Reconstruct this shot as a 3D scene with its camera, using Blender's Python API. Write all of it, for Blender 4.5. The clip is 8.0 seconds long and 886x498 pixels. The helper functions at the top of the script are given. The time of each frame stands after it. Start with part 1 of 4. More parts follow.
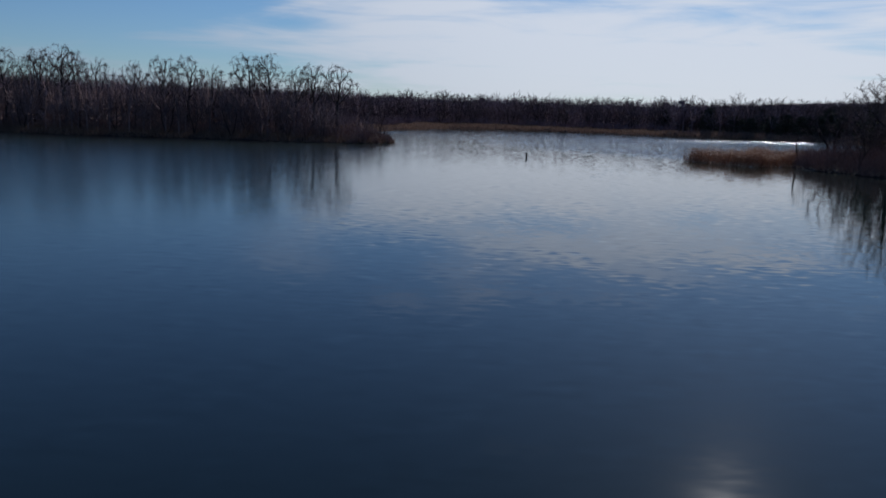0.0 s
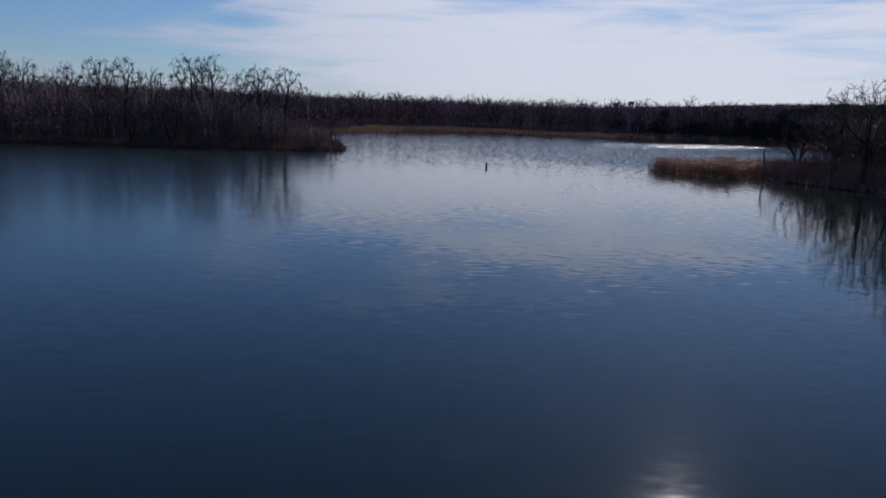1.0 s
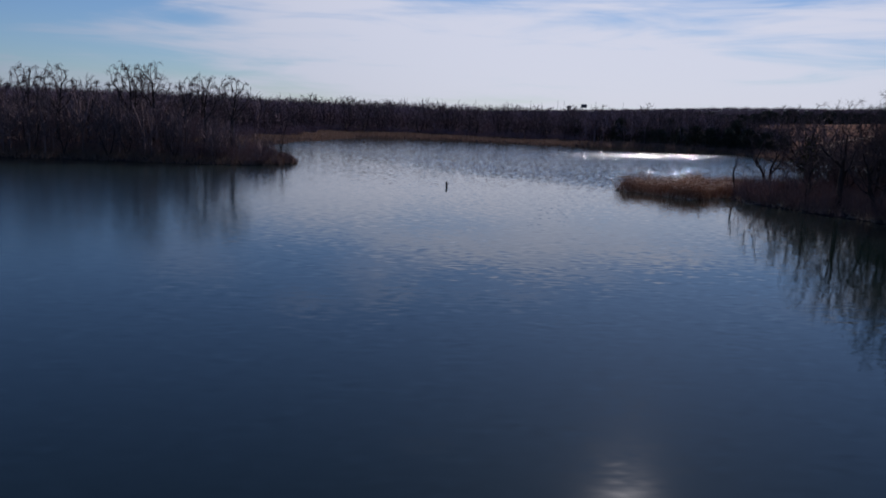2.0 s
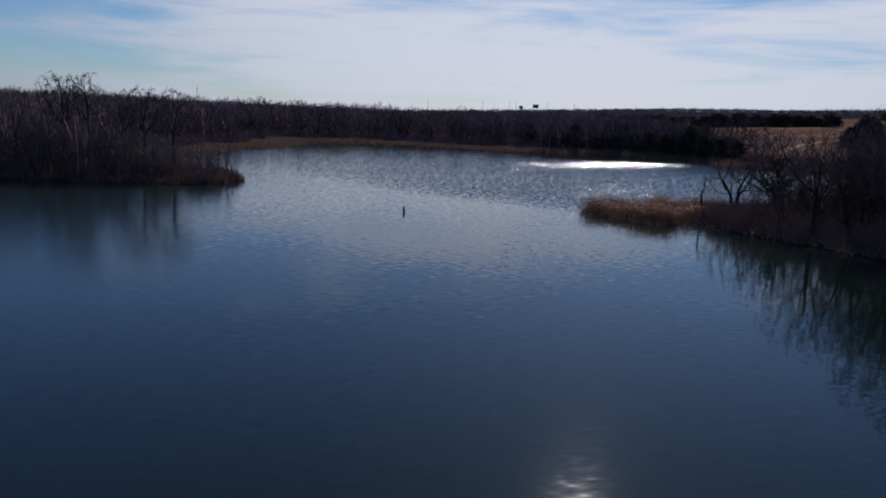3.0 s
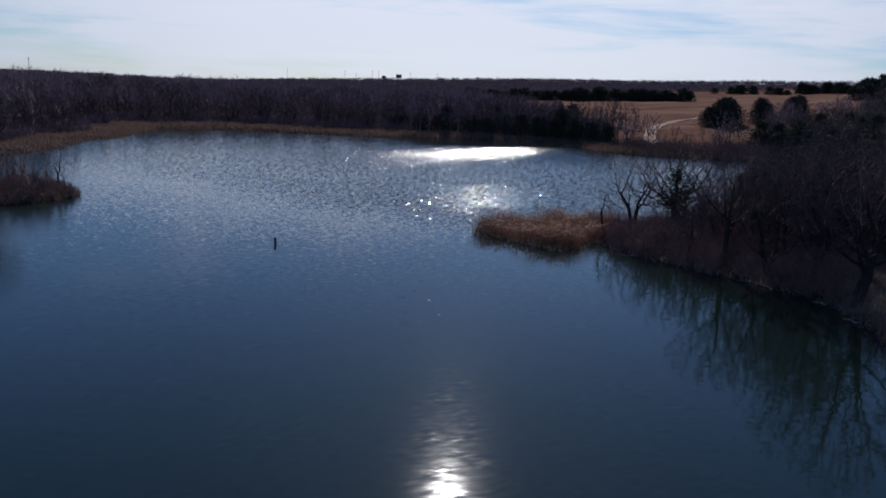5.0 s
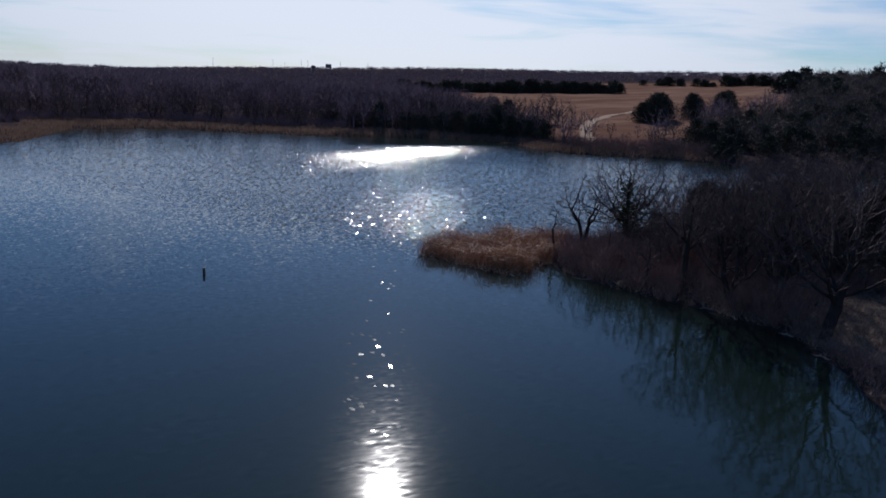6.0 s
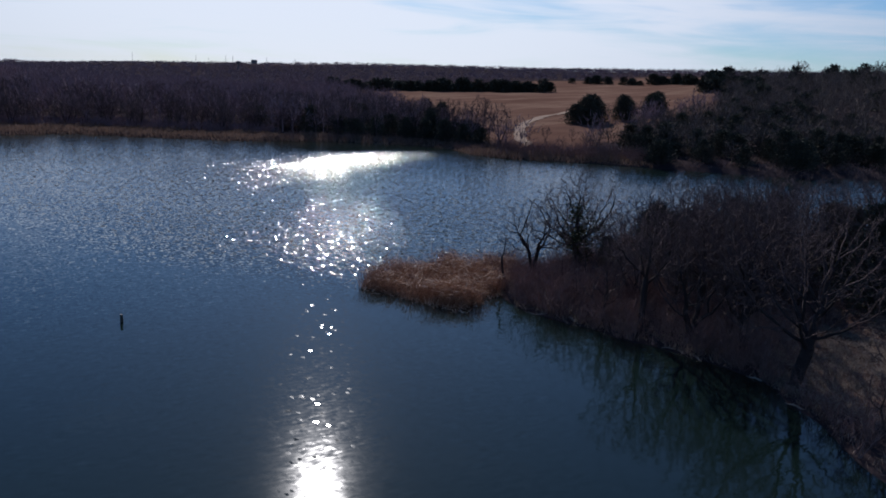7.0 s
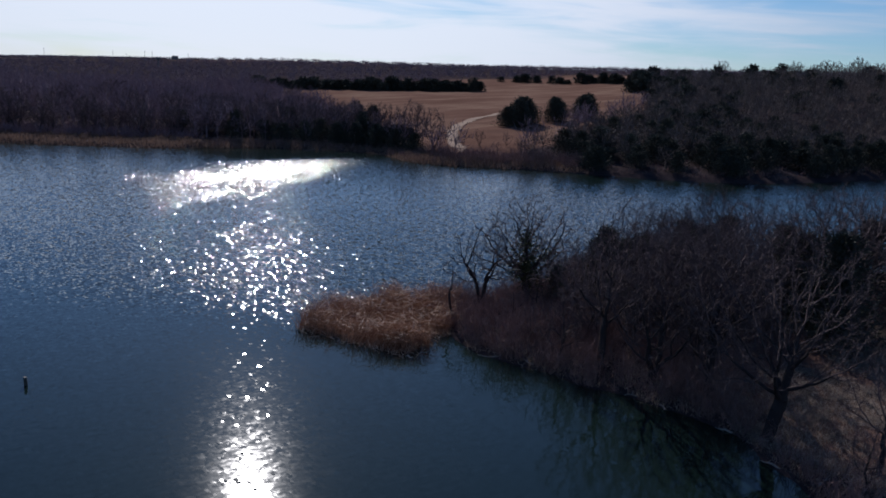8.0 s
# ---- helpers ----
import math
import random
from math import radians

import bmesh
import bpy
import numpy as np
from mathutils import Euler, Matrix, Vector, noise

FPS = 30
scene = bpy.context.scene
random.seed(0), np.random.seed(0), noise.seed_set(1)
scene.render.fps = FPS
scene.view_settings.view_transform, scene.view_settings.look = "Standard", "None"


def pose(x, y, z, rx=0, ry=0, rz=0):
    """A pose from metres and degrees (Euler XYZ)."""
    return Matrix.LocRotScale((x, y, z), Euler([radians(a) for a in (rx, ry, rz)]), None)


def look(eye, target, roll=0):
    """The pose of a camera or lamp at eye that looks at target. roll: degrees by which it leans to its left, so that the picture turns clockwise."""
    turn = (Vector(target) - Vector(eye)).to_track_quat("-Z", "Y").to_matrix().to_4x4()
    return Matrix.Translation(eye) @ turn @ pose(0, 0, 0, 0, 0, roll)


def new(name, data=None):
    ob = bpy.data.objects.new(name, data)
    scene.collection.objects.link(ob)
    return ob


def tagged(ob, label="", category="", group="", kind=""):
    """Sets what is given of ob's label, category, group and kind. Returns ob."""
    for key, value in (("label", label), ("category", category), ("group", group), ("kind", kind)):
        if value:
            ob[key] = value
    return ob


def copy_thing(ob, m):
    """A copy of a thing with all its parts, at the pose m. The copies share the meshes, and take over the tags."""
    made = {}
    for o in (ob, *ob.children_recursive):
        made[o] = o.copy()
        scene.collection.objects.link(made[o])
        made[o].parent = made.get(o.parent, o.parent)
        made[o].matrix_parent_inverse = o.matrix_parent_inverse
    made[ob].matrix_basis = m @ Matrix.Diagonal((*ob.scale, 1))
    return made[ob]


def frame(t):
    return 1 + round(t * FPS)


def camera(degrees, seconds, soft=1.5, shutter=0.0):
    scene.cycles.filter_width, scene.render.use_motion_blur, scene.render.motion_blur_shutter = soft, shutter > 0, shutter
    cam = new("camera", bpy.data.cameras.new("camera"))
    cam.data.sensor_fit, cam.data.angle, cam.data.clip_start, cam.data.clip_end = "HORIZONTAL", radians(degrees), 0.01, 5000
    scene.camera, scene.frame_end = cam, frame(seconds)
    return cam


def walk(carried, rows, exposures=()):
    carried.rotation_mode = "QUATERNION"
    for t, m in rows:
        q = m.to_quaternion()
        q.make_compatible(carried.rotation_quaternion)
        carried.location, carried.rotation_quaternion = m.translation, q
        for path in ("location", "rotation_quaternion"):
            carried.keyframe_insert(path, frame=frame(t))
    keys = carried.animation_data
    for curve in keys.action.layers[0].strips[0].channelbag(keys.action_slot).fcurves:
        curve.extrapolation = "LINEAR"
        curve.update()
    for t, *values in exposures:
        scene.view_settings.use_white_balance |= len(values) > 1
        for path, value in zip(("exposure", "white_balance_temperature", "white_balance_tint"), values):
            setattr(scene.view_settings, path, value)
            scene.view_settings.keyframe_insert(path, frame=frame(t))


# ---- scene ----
# ------------------------------------------------------------ camera and walk
cam = camera(58.14, 8.0, soft=1.7, shutter=0.0)
PATH = [  # seconds, x, y, z, yaw, pitch, roll
    (0.0, 0.000, -0.000, 4.463, -0.000, -9.796, -1.751),
    (0.5, -0.194, 2.409, 4.810, -1.728, -9.786, -1.827),
    (1.0, -0.341, 4.818, 5.280, -3.418, -9.748, -1.929),
    (1.5, -0.488, 7.267, 5.878, -5.138, -9.704, -2.092),
    (1.7, -0.518, 8.233, 6.189, -5.807, -9.649, -2.161),
    (2.8, -0.479, 13.386, 8.340, -9.374, -9.621, -2.419),
    (3.0, -0.480, 14.314, 8.722, -10.188, -9.615, -2.423),
    (3.5, -0.503, 16.651, 9.582, -12.610, -9.394, -2.384),
    (4.0, -0.400, 19.006, 10.435, -15.106, -9.584, -2.394),
    (4.2, -0.327, 19.948, 10.796, -16.044, -10.015, -2.424),
    (4.5, -0.202, 21.355, 11.354, -17.547, -10.782, -2.481),
    (4.7, -0.115, 22.290, 11.731, -18.524, -11.191, -2.514),
    (5.8, 0.531, 27.417, 13.789, -23.886, -12.017, -2.641),
    (6.0, 0.708, 28.352, 14.147, -24.901, -12.122, -2.672),
    (6.5, 1.240, 30.690, 15.038, -27.393, -12.189, -2.761),
    (7.0, 1.816, 32.996, 16.003, -29.938, -12.262, -2.825),
    (7.5, 2.487, 35.265, 16.940, -32.488, -12.280, -2.926),
    (8.0, 3.251, 37.520, 17.898, -35.057, -12.344, -3.001),
]
EXPOSURES = [(0.0, -0.1, 6000, 11), (1.5, -0.1, 6050, 19), (3.0, -0.16, 6050, 15), (3.5, -0.17, 6000, 11), (4.0, -0.12, 6000, 12), (4.5, 0.0, 6000, 15), (6.0, 0.12, 5950, 13), (8.0, 0.19, 5900, 13)]  # seconds, stops, kelvin, tint
walk(cam, [(t, pose(x, y, z, 90 + pitch, roll, yaw)) for t, x, y, z, yaw, pitch, roll in PATH], EXPOSURES)

# ------------------------------------------------------------ world and sun
SUN_AZ, SUN_EL = 21.7, 30.0        # degrees from +y towards +x, and above the horizon


class Nodes:
    """A thin wrapper that adds nodes and links them."""

    def __init__(self, tree):
        self.tree = tree

    def add(self, kind, values=None, **settings):
        node = self.tree.nodes.new(kind)
        for key, value in settings.items():
            setattr(node, key, value)
        for key, value in (values or {}).items():
            if isinstance(value, bpy.types.NodeSocket):
                self.tree.links.new(value, node.inputs[key])
            else:
                node.inputs[key].default_value = value
        return node

    def math(self, op, a, b=0.0, clamp=False):
        return self.add("ShaderNodeMath", {0: a, 1: b}, operation=op, use_clamp=clamp).outputs[0]

    def ramp(self, fac, stops):
        node = self.add("ShaderNodeValToRGB", {0: fac})
        ramp = node.color_ramp
        while len(ramp.elements) < len(stops):
            ramp.elements.new(0.5)
        for el, (at, col) in zip(ramp.elements, stops):
            el.position = at
            el.color = (*col, 1) if len(col) == 3 else col
        return node.outputs[0]

    def noise(self, vec, scale, detail=3.0, rough=0.55, distort=0.0):
        return self.add("ShaderNodeTexNoise", {"Vector": vec, "Scale": scale, "Detail": detail, "Roughness": rough, "Distortion": distort})

    def mix(self, fac, a, b, blend="MIX"):
        node = self.add("ShaderNodeMix", {0: fac, 6: a, 7: b}, data_type="RGBA", blend_type=blend)
        return node.outputs[2]

    def mapped(self, vec, scale=(1, 1, 1), turn=0.0):
        return self.add("ShaderNodeMapping", {"Vector": vec, "Scale": scale, "Rotation": (0, 0, radians(turn))}).outputs[0]


def build_world():
    world = bpy.data.worlds.new("sky")
    scene.world = world
    world.use_nodes = True
    world.node_tree.nodes.clear()
    n = Nodes(world.node_tree)
    sky = n.add("ShaderNodeTexSky", sky_type="NISHITA", sun_disc=False, sun_elevation=radians(SUN_EL), sun_rotation=radians(SUN_AZ),
                altitude=300, air_density=1.0, dust_density=0.25, ozone_density=2.5).outputs[0]
    way = n.add("ShaderNodeTexCoord").outputs["Generated"]
    xyz = n.add("ShaderNodeSeparateXYZ", {0: way}).outputs
    flat = n.math("SQRT", n.math("ADD", n.math("MULTIPLY", xyz[0], xyz[0]), n.math("MULTIPLY", xyz[1], xyz[1])))
    turn = n.math("ARCTAN2", xyz[0], xyz[1])
    rise = n.math("ARCTAN2", xyz[2], n.math("MAXIMUM", flat, 0.01))
    arc = n.add("ShaderNodeCombineXYZ", {0: turn, 1: rise}).outputs[0]
    # thin cirrus: long soft streaks; the veil is brightest towards the sun
    to_sun = (math.sin(radians(SUN_AZ)) * math.cos(radians(SUN_EL)), math.cos(radians(SUN_AZ)) * math.cos(radians(SUN_EL)), math.sin(radians(SUN_EL)))
    near_sun = n.add("ShaderNodeVectorMath", {0: way, 1: to_sun}, operation="DOT_PRODUCT").outputs["Value"]
    glow = n.add("ShaderNodeMapRange", {0: near_sun, 1: 0.60, 2: 0.92}, interpolation_type="SMOOTHSTEP").outputs[0]
    streak = n.noise(n.mapped(arc, (2.0, 17.0, 1), 5), 1.0, 4.0, 0.55, 0.6).outputs[0]
    wisp = n.noise(n.mapped(arc, (5.0, 42.0, 1), 7), 1.0, 5.0, 0.6, 0.6).outputs[0]
    body = n.math("ADD", n.math("MULTIPLY", streak, 0.64), n.math("MULTIPLY", wisp, 0.36))
    body = n.math("ADD", body, n.math("MULTIPLY", n.math("SUBTRACT", glow, 0.62), 0.27))
    high = n.add("ShaderNodeMapRange", {0: rise, 1: 0.07, 2: 0.28, 3: 0.06, 4: -0.30}).outputs[0]
    cover = n.add("ShaderNodeMapRange", {0: n.math("ADD", body, high), 1: 0.40, 2: 0.62}, interpolation_type="SMOOTHSTEP").outputs[0]
    cover = n.math("MULTIPLY", cover, 0.88)
    white = n.mix(glow, (5.8, 6.6, 7.8, 1), (11.8, 12.0, 12.4, 1))
    col = n.mix(cover, n.mix(1.0, sky, (0.63, 0.81, 1.03, 1), "MULTIPLY"), white)
    bg = n.add("ShaderNodeBackground", {"Color": col, "Strength": 0.062})
    n.add("ShaderNodeOutputWorld", {"Surface": bg.outputs[0]})


build_world()
sun_data = bpy.data.lights.new("sun", "SUN")
sun_data.energy, sun_data.angle, sun_data.color = 4.2, radians(0.55), (1.0, 0.93, 0.84)
sun = new("sun", sun_data)
az, el = radians(SUN_AZ), radians(SUN_EL)
sun.matrix_basis = look((0, 0, 60), Vector((0, 0, 60)) - Vector((math.sin(az) * math.cos(el), math.cos(az) * math.cos(el), math.sin(el))))


# ------------------------------------------------------------ materials
def material(name, build):
    mat = bpy.data.materials.new(name)
    mat.use_nodes = True
    mat.node_tree.nodes.clear()
    n = Nodes(mat.node_tree)
    shader = build(n)
    n.add("ShaderNodeOutputMaterial", {"Surface": shader})
    return mat


def principled(n, colour, rough=0.9, normal=None, spec=0.3, **more):
    values = {"Base Color": colour, "Roughness": rough, "Specular IOR Level": spec}
    if normal is not None:
        values["Normal"] = normal
    values.update(more)
    return n.add("ShaderNodeBsdfPrincipled", values).outputs[0]


def two_tone(dark, light, scale, fine, bump=0.02, rough=0.9, island=False, thin=0.0):
    """A rough natural surface: two colours mixed by coarse and fine noise, with relief; thin: how much light passes through a blade."""
    def build(n):
        pos = n.add("ShaderNodeNewGeometry")
        coarse = n.noise(pos.outputs["Position"], scale, 4.0).outputs[0]
        grain = n.noise(pos.outputs["Position"], fine, 3.0, 0.65).outputs[0]
        fac = n.math("ADD", n.math("MULTIPLY", coarse, 0.55), n.math("MULTIPLY", grain, 0.45))
        if island:
            fac = n.math("ADD", n.math("MULTIPLY", fac, 0.5), n.math("MULTIPLY", pos.outputs["Random Per Island"], 0.5))
        else:
            each = n.add("ShaderNodeObjectInfo").outputs["Random"]
            fac = n.math("ADD", fac, n.math("MULTIPLY", n.math("SUBTRACT", each, 0.5), 0.25))
        col = n.ramp(fac, [(0.25, dark), (0.75, light)])
        normal = n.add("ShaderNodeBump", {"Strength": 0.6, "Distance": bump, "Height": grain}).outputs[0] if bump else None
        body = principled(n, col, rough, normal, 0.05)
        if thin:
            body = n.add("ShaderNodeMixShader", {0: thin, 1: body, 2: n.add("ShaderNodeBsdfTranslucent", {"Color": col}).outputs[0]}).outputs[0]
        return body
    return build


BARK = material("bark", two_tone((0.023, 0.019, 0.02), (0.063, 0.05, 0.049), 1.2, 14, 0.02))
# TWIG, WOODS, BRUSH and CEDAR are lifted: veiling glare put into the colour
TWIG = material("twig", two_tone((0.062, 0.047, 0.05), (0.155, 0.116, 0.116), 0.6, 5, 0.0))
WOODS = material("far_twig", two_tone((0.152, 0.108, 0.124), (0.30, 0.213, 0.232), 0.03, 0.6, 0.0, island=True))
POINT_TWIG = material("thicket_twig", two_tone((0.15, 0.107, 0.11), (0.30, 0.215, 0.212), 0.08, 0.6, 0.0, island=True))
COVE_TWIG = material("cove_twig", two_tone((0.085, 0.067, 0.062), (0.185, 0.146, 0.127), 0.05, 0.6, 0.0, island=True))
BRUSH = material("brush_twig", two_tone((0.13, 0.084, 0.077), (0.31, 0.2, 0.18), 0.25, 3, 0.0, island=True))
CEDAR = material("cedar_leaf", two_tone((0.036, 0.04, 0.033), (0.095, 0.094, 0.072), 0.5, 6, 0.0, 0.85))
IVY = material("ivy_leaf", two_tone((0.02, 0.028, 0.012), (0.08, 0.075, 0.03), 0.8, 6, 0.0, 0.6, island=True))
REED = material("dry_reed", two_tone((0.16, 0.068, 0.040), (0.40, 0.235, 0.155), 0.35, 4, 0.0, 0.7, island=True, thin=0.1))
REED_PALE = material("pale_reed", two_tone((0.34, 0.23, 0.17), (0.62, 0.48, 0.38), 0.8, 6, 0.0, 0.6, island=True, thin=0.2))
FAR_REED = material("far_reed", two_tone((0.13, 0.083, 0.064), (0.265, 0.183, 0.142), 0.06, 1.0, 0.0, 0.8, island=True, thin=0.22))
STRAW = material("straw", two_tone((0.19, 0.15, 0.125), (0.50, 0.415, 0.34), 0.3, 3, 0.0, 0.8, island=True, thin=0.45))
WOOD_PALE = material("bleached_wood", two_tone((0.16, 0.135, 0.115), (0.40, 0.36, 0.32), 2, 18, 0.01))
WOOD_POST = material("weathered_post", two_tone((0.035, 0.03, 0.027), (0.12, 0.105, 0.09), 2.5, 22, 0.01))
METAL = material("painted_steel", two_tone((0.10, 0.10, 0.11), (0.18, 0.18, 0.19), 0.5, 4, 0.0, 0.5))
TRACK = material("bare_soil", two_tone((0.17, 0.108, 0.078), (0.24, 0.16, 0.115), 0.12, 1.5, 0.05))


def build_ground(n):
    geo = n.add("ShaderNodeNewGeometry").outputs["Position"]
    field = n.add("ShaderNodeAttribute", attribute_name="field").outputs["Fac"]
    patch = n.noise(geo, 0.035, 4.0).outputs[0]
    mid = n.noise(geo, 0.5, 4.0).outputs[0]
    grain = n.noise(geo, 7.0, 4.0, 0.65).outputs[0]
    mow = n.noise(n.mapped(geo, (0.012, 0.16, 0.1), 24), 1.0, 3.0).outputs[0]
    fac = n.math("ADD", n.math("MULTIPLY", mid, 0.5), n.math("MULTIPLY", grain, 0.5))
    litter = n.ramp(fac, [(0.3, (0.03, 0.023, 0.025)), (0.55, (0.05, 0.038, 0.039)), (0.76, (0.088, 0.067, 0.064))])
    fac2 = n.math("ADD", n.math("MULTIPLY", patch, 0.45), n.math("ADD", n.math("MULTIPLY", mow, 0.4), n.math("MULTIPLY", grain, 0.15)))
    straw = n.ramp(fac2, [(0.34, (0.105, 0.058, 0.044)), (0.5, (0.148, 0.087, 0.066)), (0.66, (0.225, 0.15, 0.11))])
    col = n.mix(field, litter, straw)
    normal = n.add("ShaderNodeBump", {"Strength": 0.7, "Distance": 0.08, "Height": fac}).outputs[0]
    return principled(n, col, 1.0, normal, 0.0)


GROUND = material("earth_and_dry_grass", build_ground)


def build_water(n):
    """Lake water, its colour darker at low y and greener past y=60: calm in the open middle, ruffled by wind beyond the
    reeds.
    """
    geo = n.add("ShaderNodeNewGeometry").outputs["Position"]
    xyz = n.add("ShaderNodeSeparateXYZ", {0: geo}).outputs
    gust = n.noise(n.mapped(geo, (0.016, 0.03, 1), 18), 1.0, 4.0, 0.6, 0.6).outputs[0]
    wander = n.math("MULTIPLY", n.math("SUBTRACT", gust, 0.5), 30.0)

    def line(cx, cy, ragged=1.0):
        at = n.math("ADD", n.math("MULTIPLY", xyz[0], cx), n.math("MULTIPLY", xyz[1], cy))
        return n.math("ADD", at, n.math("MULTIPLY", wander, ragged))

    def rise(at, start, end, lo=0.0, hi=1.0):
        return n.add("ShaderNodeMapRange", {0: at, 1: start, 2: end, 3: lo, 4: hi}, interpolation_type="SMOOTHSTEP").outputs[0]

    def times(*values):
        out = values[0]
        for v in values[1:]:
            out = n.math("MULTIPLY", out, v)
        return out

    # the wind's reach: past the reeds, and hardest in one long cat's-paw over the far water
    breath = rise(line(0.35, 1.0), 56.0, 112.0)
    open_water = rise(line(1.5, 1.0), 116.0, 144.0)
    lee_gust = times(open_water, rise(line(-0.12, 1.0), 98.0, 134.0, 1.0, 0.0))
    paw_at = line(-0.56, 1.0, 0.7)
    paw = times(rise(paw_at, 110.0, 135.0), rise(paw_at, 137.0, 158.0, 1.0, 0.0), rise(line(1.0, 0.0, 0.4), 14.0, 46.0), rise(line(1.0, 0.0, 0.4), 74.0, 98.0, 1.0, 0.0))
    west = rise(line(1.0, -0.12, 0.3), -24.0, 18.0, 0.4, 1.0)
    ruffle = n.math("ADD", n.math("ADD", times(open_water, 0.033), times(lee_gust, 0.021)), times(paw, 0.045))
    bay = times(rise(line(0.0, 1.0, 0.25), 180.0, 188.0), rise(line(1.0, 0.0, 0.3), 50.0, 64.0))
    ruffle = times(ruffle, west, n.math("SUBTRACT", 1.0, times(bay, 0.85)))
    ruffle = n.math("ADD", ruffle, times(breath, 0.013))
    swell = n.math("ADD", rise(line(0.2, 1.0, 0.6), 10.0, 50.0, 0.0038, 0.0060), 0.0)

    def wave(scale, turn, detail, gain):
        c = n.noise(n.mapped(geo, scale, turn), 1.0, detail, 0.5).outputs["Color"]
        c = n.add("ShaderNodeVectorMath", {0: c, 1: (0.5, 0.5, 0.5)}, operation="SUBTRACT").outputs[0]
        return n.add("ShaderNodeVectorMath", {0: c, "Scale": gain}, operation="SCALE").outputs[0]

    # slow swell runs from the sun's side; its faces tilt mostly along that line
    long_wave = n.add("ShaderNodeSeparateXYZ", {0: wave((1.5, 3.4, 1), 12, 1.5, 7.5)}).outputs
    patch = n.noise(n.mapped(geo, (0.7, 0.9, 1), 40), 1.0, 1.0).outputs[0]
    swell = n.math("MULTIPLY", swell, n.add("ShaderNodeMapRange", {0: patch, 1: 0.4, 2: 0.72, 3: 0.6, 4: 2.4}).outputs[0])
    along, across = n.math("MULTIPLY", long_wave[0], swell), n.math("MULTIPLY", n.math("MULTIPLY", long_wave[1], swell), 0.45)
    # single wavelets that stand up here and there on the calm water short of the reeds
    lone = n.add("ShaderNodeSeparateXYZ", {0: n.add("ShaderNodeTexVoronoi", {"Vector": n.mapped(geo, (6.4, 4.0, 1), 22), "Scale": 1.0}, feature="F1").outputs["Color"]}).outputs
    lane = line(1.0, -0.385, 0.1)
    calm_reach = times(rise(line(0.0, 1.0, 0.3), 54.0, 63.0), rise(lane, -13.2, -11.2), rise(lane, -10.0, -7.6, 1.0, 0.0))
    lone_size = times(n.math("GREATER_THAN", lone[2], 0.955), calm_reach)
    along = n.math("SUBTRACT", along, times(lone[0], lone_size, 0.105))
    across = n.math("ADD", across, times(n.math("SUBTRACT", lone[1], 0.5), lone_size, 0.035))
    # the ripples that show are those whose faces lean to the eye
    along = n.math("SUBTRACT", along, times(ruffle, 0.5))
    s, c = math.sin(radians(SUN_AZ)), math.cos(radians(SUN_AZ))
    slope_x = n.math("ADD", n.math("MULTIPLY", along, s), n.math("MULTIPLY", across, c))
    slope_y = n.math("SUBTRACT", n.math("MULTIPLY", along, c), n.math("MULTIPLY", across, s))
    slow = n.add("ShaderNodeCombineXYZ", {0: slope_x, 1: slope_y}).outputs[0]
    # short-crested wind ripples, each with a tilt of its own, steeper in small scattered patches
    def facets(scale, turn, gain):
        cell = n.add("ShaderNodeTexVoronoi", {"Vector": n.mapped(geo, scale, turn), "Scale": 1.0}, feature="F1").outputs["Color"]
        cell = n.add("ShaderNodeVectorMath", {0: cell, 1: (0.5, 0.5, 0.5)}, operation="SUBTRACT").outputs[0]
        return n.add("ShaderNodeVectorMath", {0: cell, "Scale": gain}, operation="SCALE").outputs[0]

    steep = n.noise(n.mapped(geo, (1.5, 1.1, 1), -20), 1.0, 2.0, 0.6).outputs[0]
    steep = n.add("ShaderNodeMapRange", {0: steep, 1: 0.36, 2: 0.70, 3: 0.35, 4: 2.2}).outputs[0]
    ripple = n.add("ShaderNodeVectorMath", {0: facets((5.8, 3.6, 1), 22, 3.2), 1: wave((2.6, 3.2, 1), -14, 1.0, 3.0)}, operation="ADD").outputs[0]
    ripple = n.add("ShaderNodeVectorMath", {0: ripple, 1: facets((11.0, 6.8, 1), 30, 0.9)}, operation="ADD").outputs[0]
    ripple = n.add("ShaderNodeVectorMath", {0: ripple, "Scale": n.math("MULTIPLY", ruffle, steep)}, operation="SCALE").outputs[0]
    slopes = n.add("ShaderNodeVectorMath", {0: slow, 1: ripple}, operation="ADD").outputs[0]
    slopes = n.add("ShaderNodeVectorMath", {0: slopes, 1: (1, 1, 0)}, operation="MULTIPLY").outputs[0]
    normal = n.add("ShaderNodeVectorMath", {0: slopes, 1: (0, 0, 1)}, operation="ADD").outputs[0]
    normal = n.add("ShaderNodeVectorMath", {0: normal}, operation="NORMALIZE").outputs[0]
    shelter = rise(xyz[0], 8.0, -28.0, 0.0, 0.15)
    rough = n.math("ADD", n.math("ADD", n.math("SUBTRACT", rise(line(0.0, 1.0, 0.4), 40.0, 58.0, 0.045, 0.057), rise(line(1.5, 1.0), 108.0, 130.0, 0.0, 0.022)), shelter), n.math("ADD", times(ruffle, 0.12), times(paw, 0.06, n.math("SUBTRACT", 1.0, bay))))
    murk = n.noise(geo, 0.03, 3.0).outputs[0]
    # two body colours: the darker one at low y, the greener past y=60
    clear = n.ramp(murk, [(0.3, (0.0036, 0.0072, 0.0062)), (0.7, (0.0058, 0.0108, 0.0092))])
    green = n.ramp(murk, [(0.3, (0.0056, 0.0116, 0.0104)), (0.7, (0.0082, 0.0158, 0.014))])
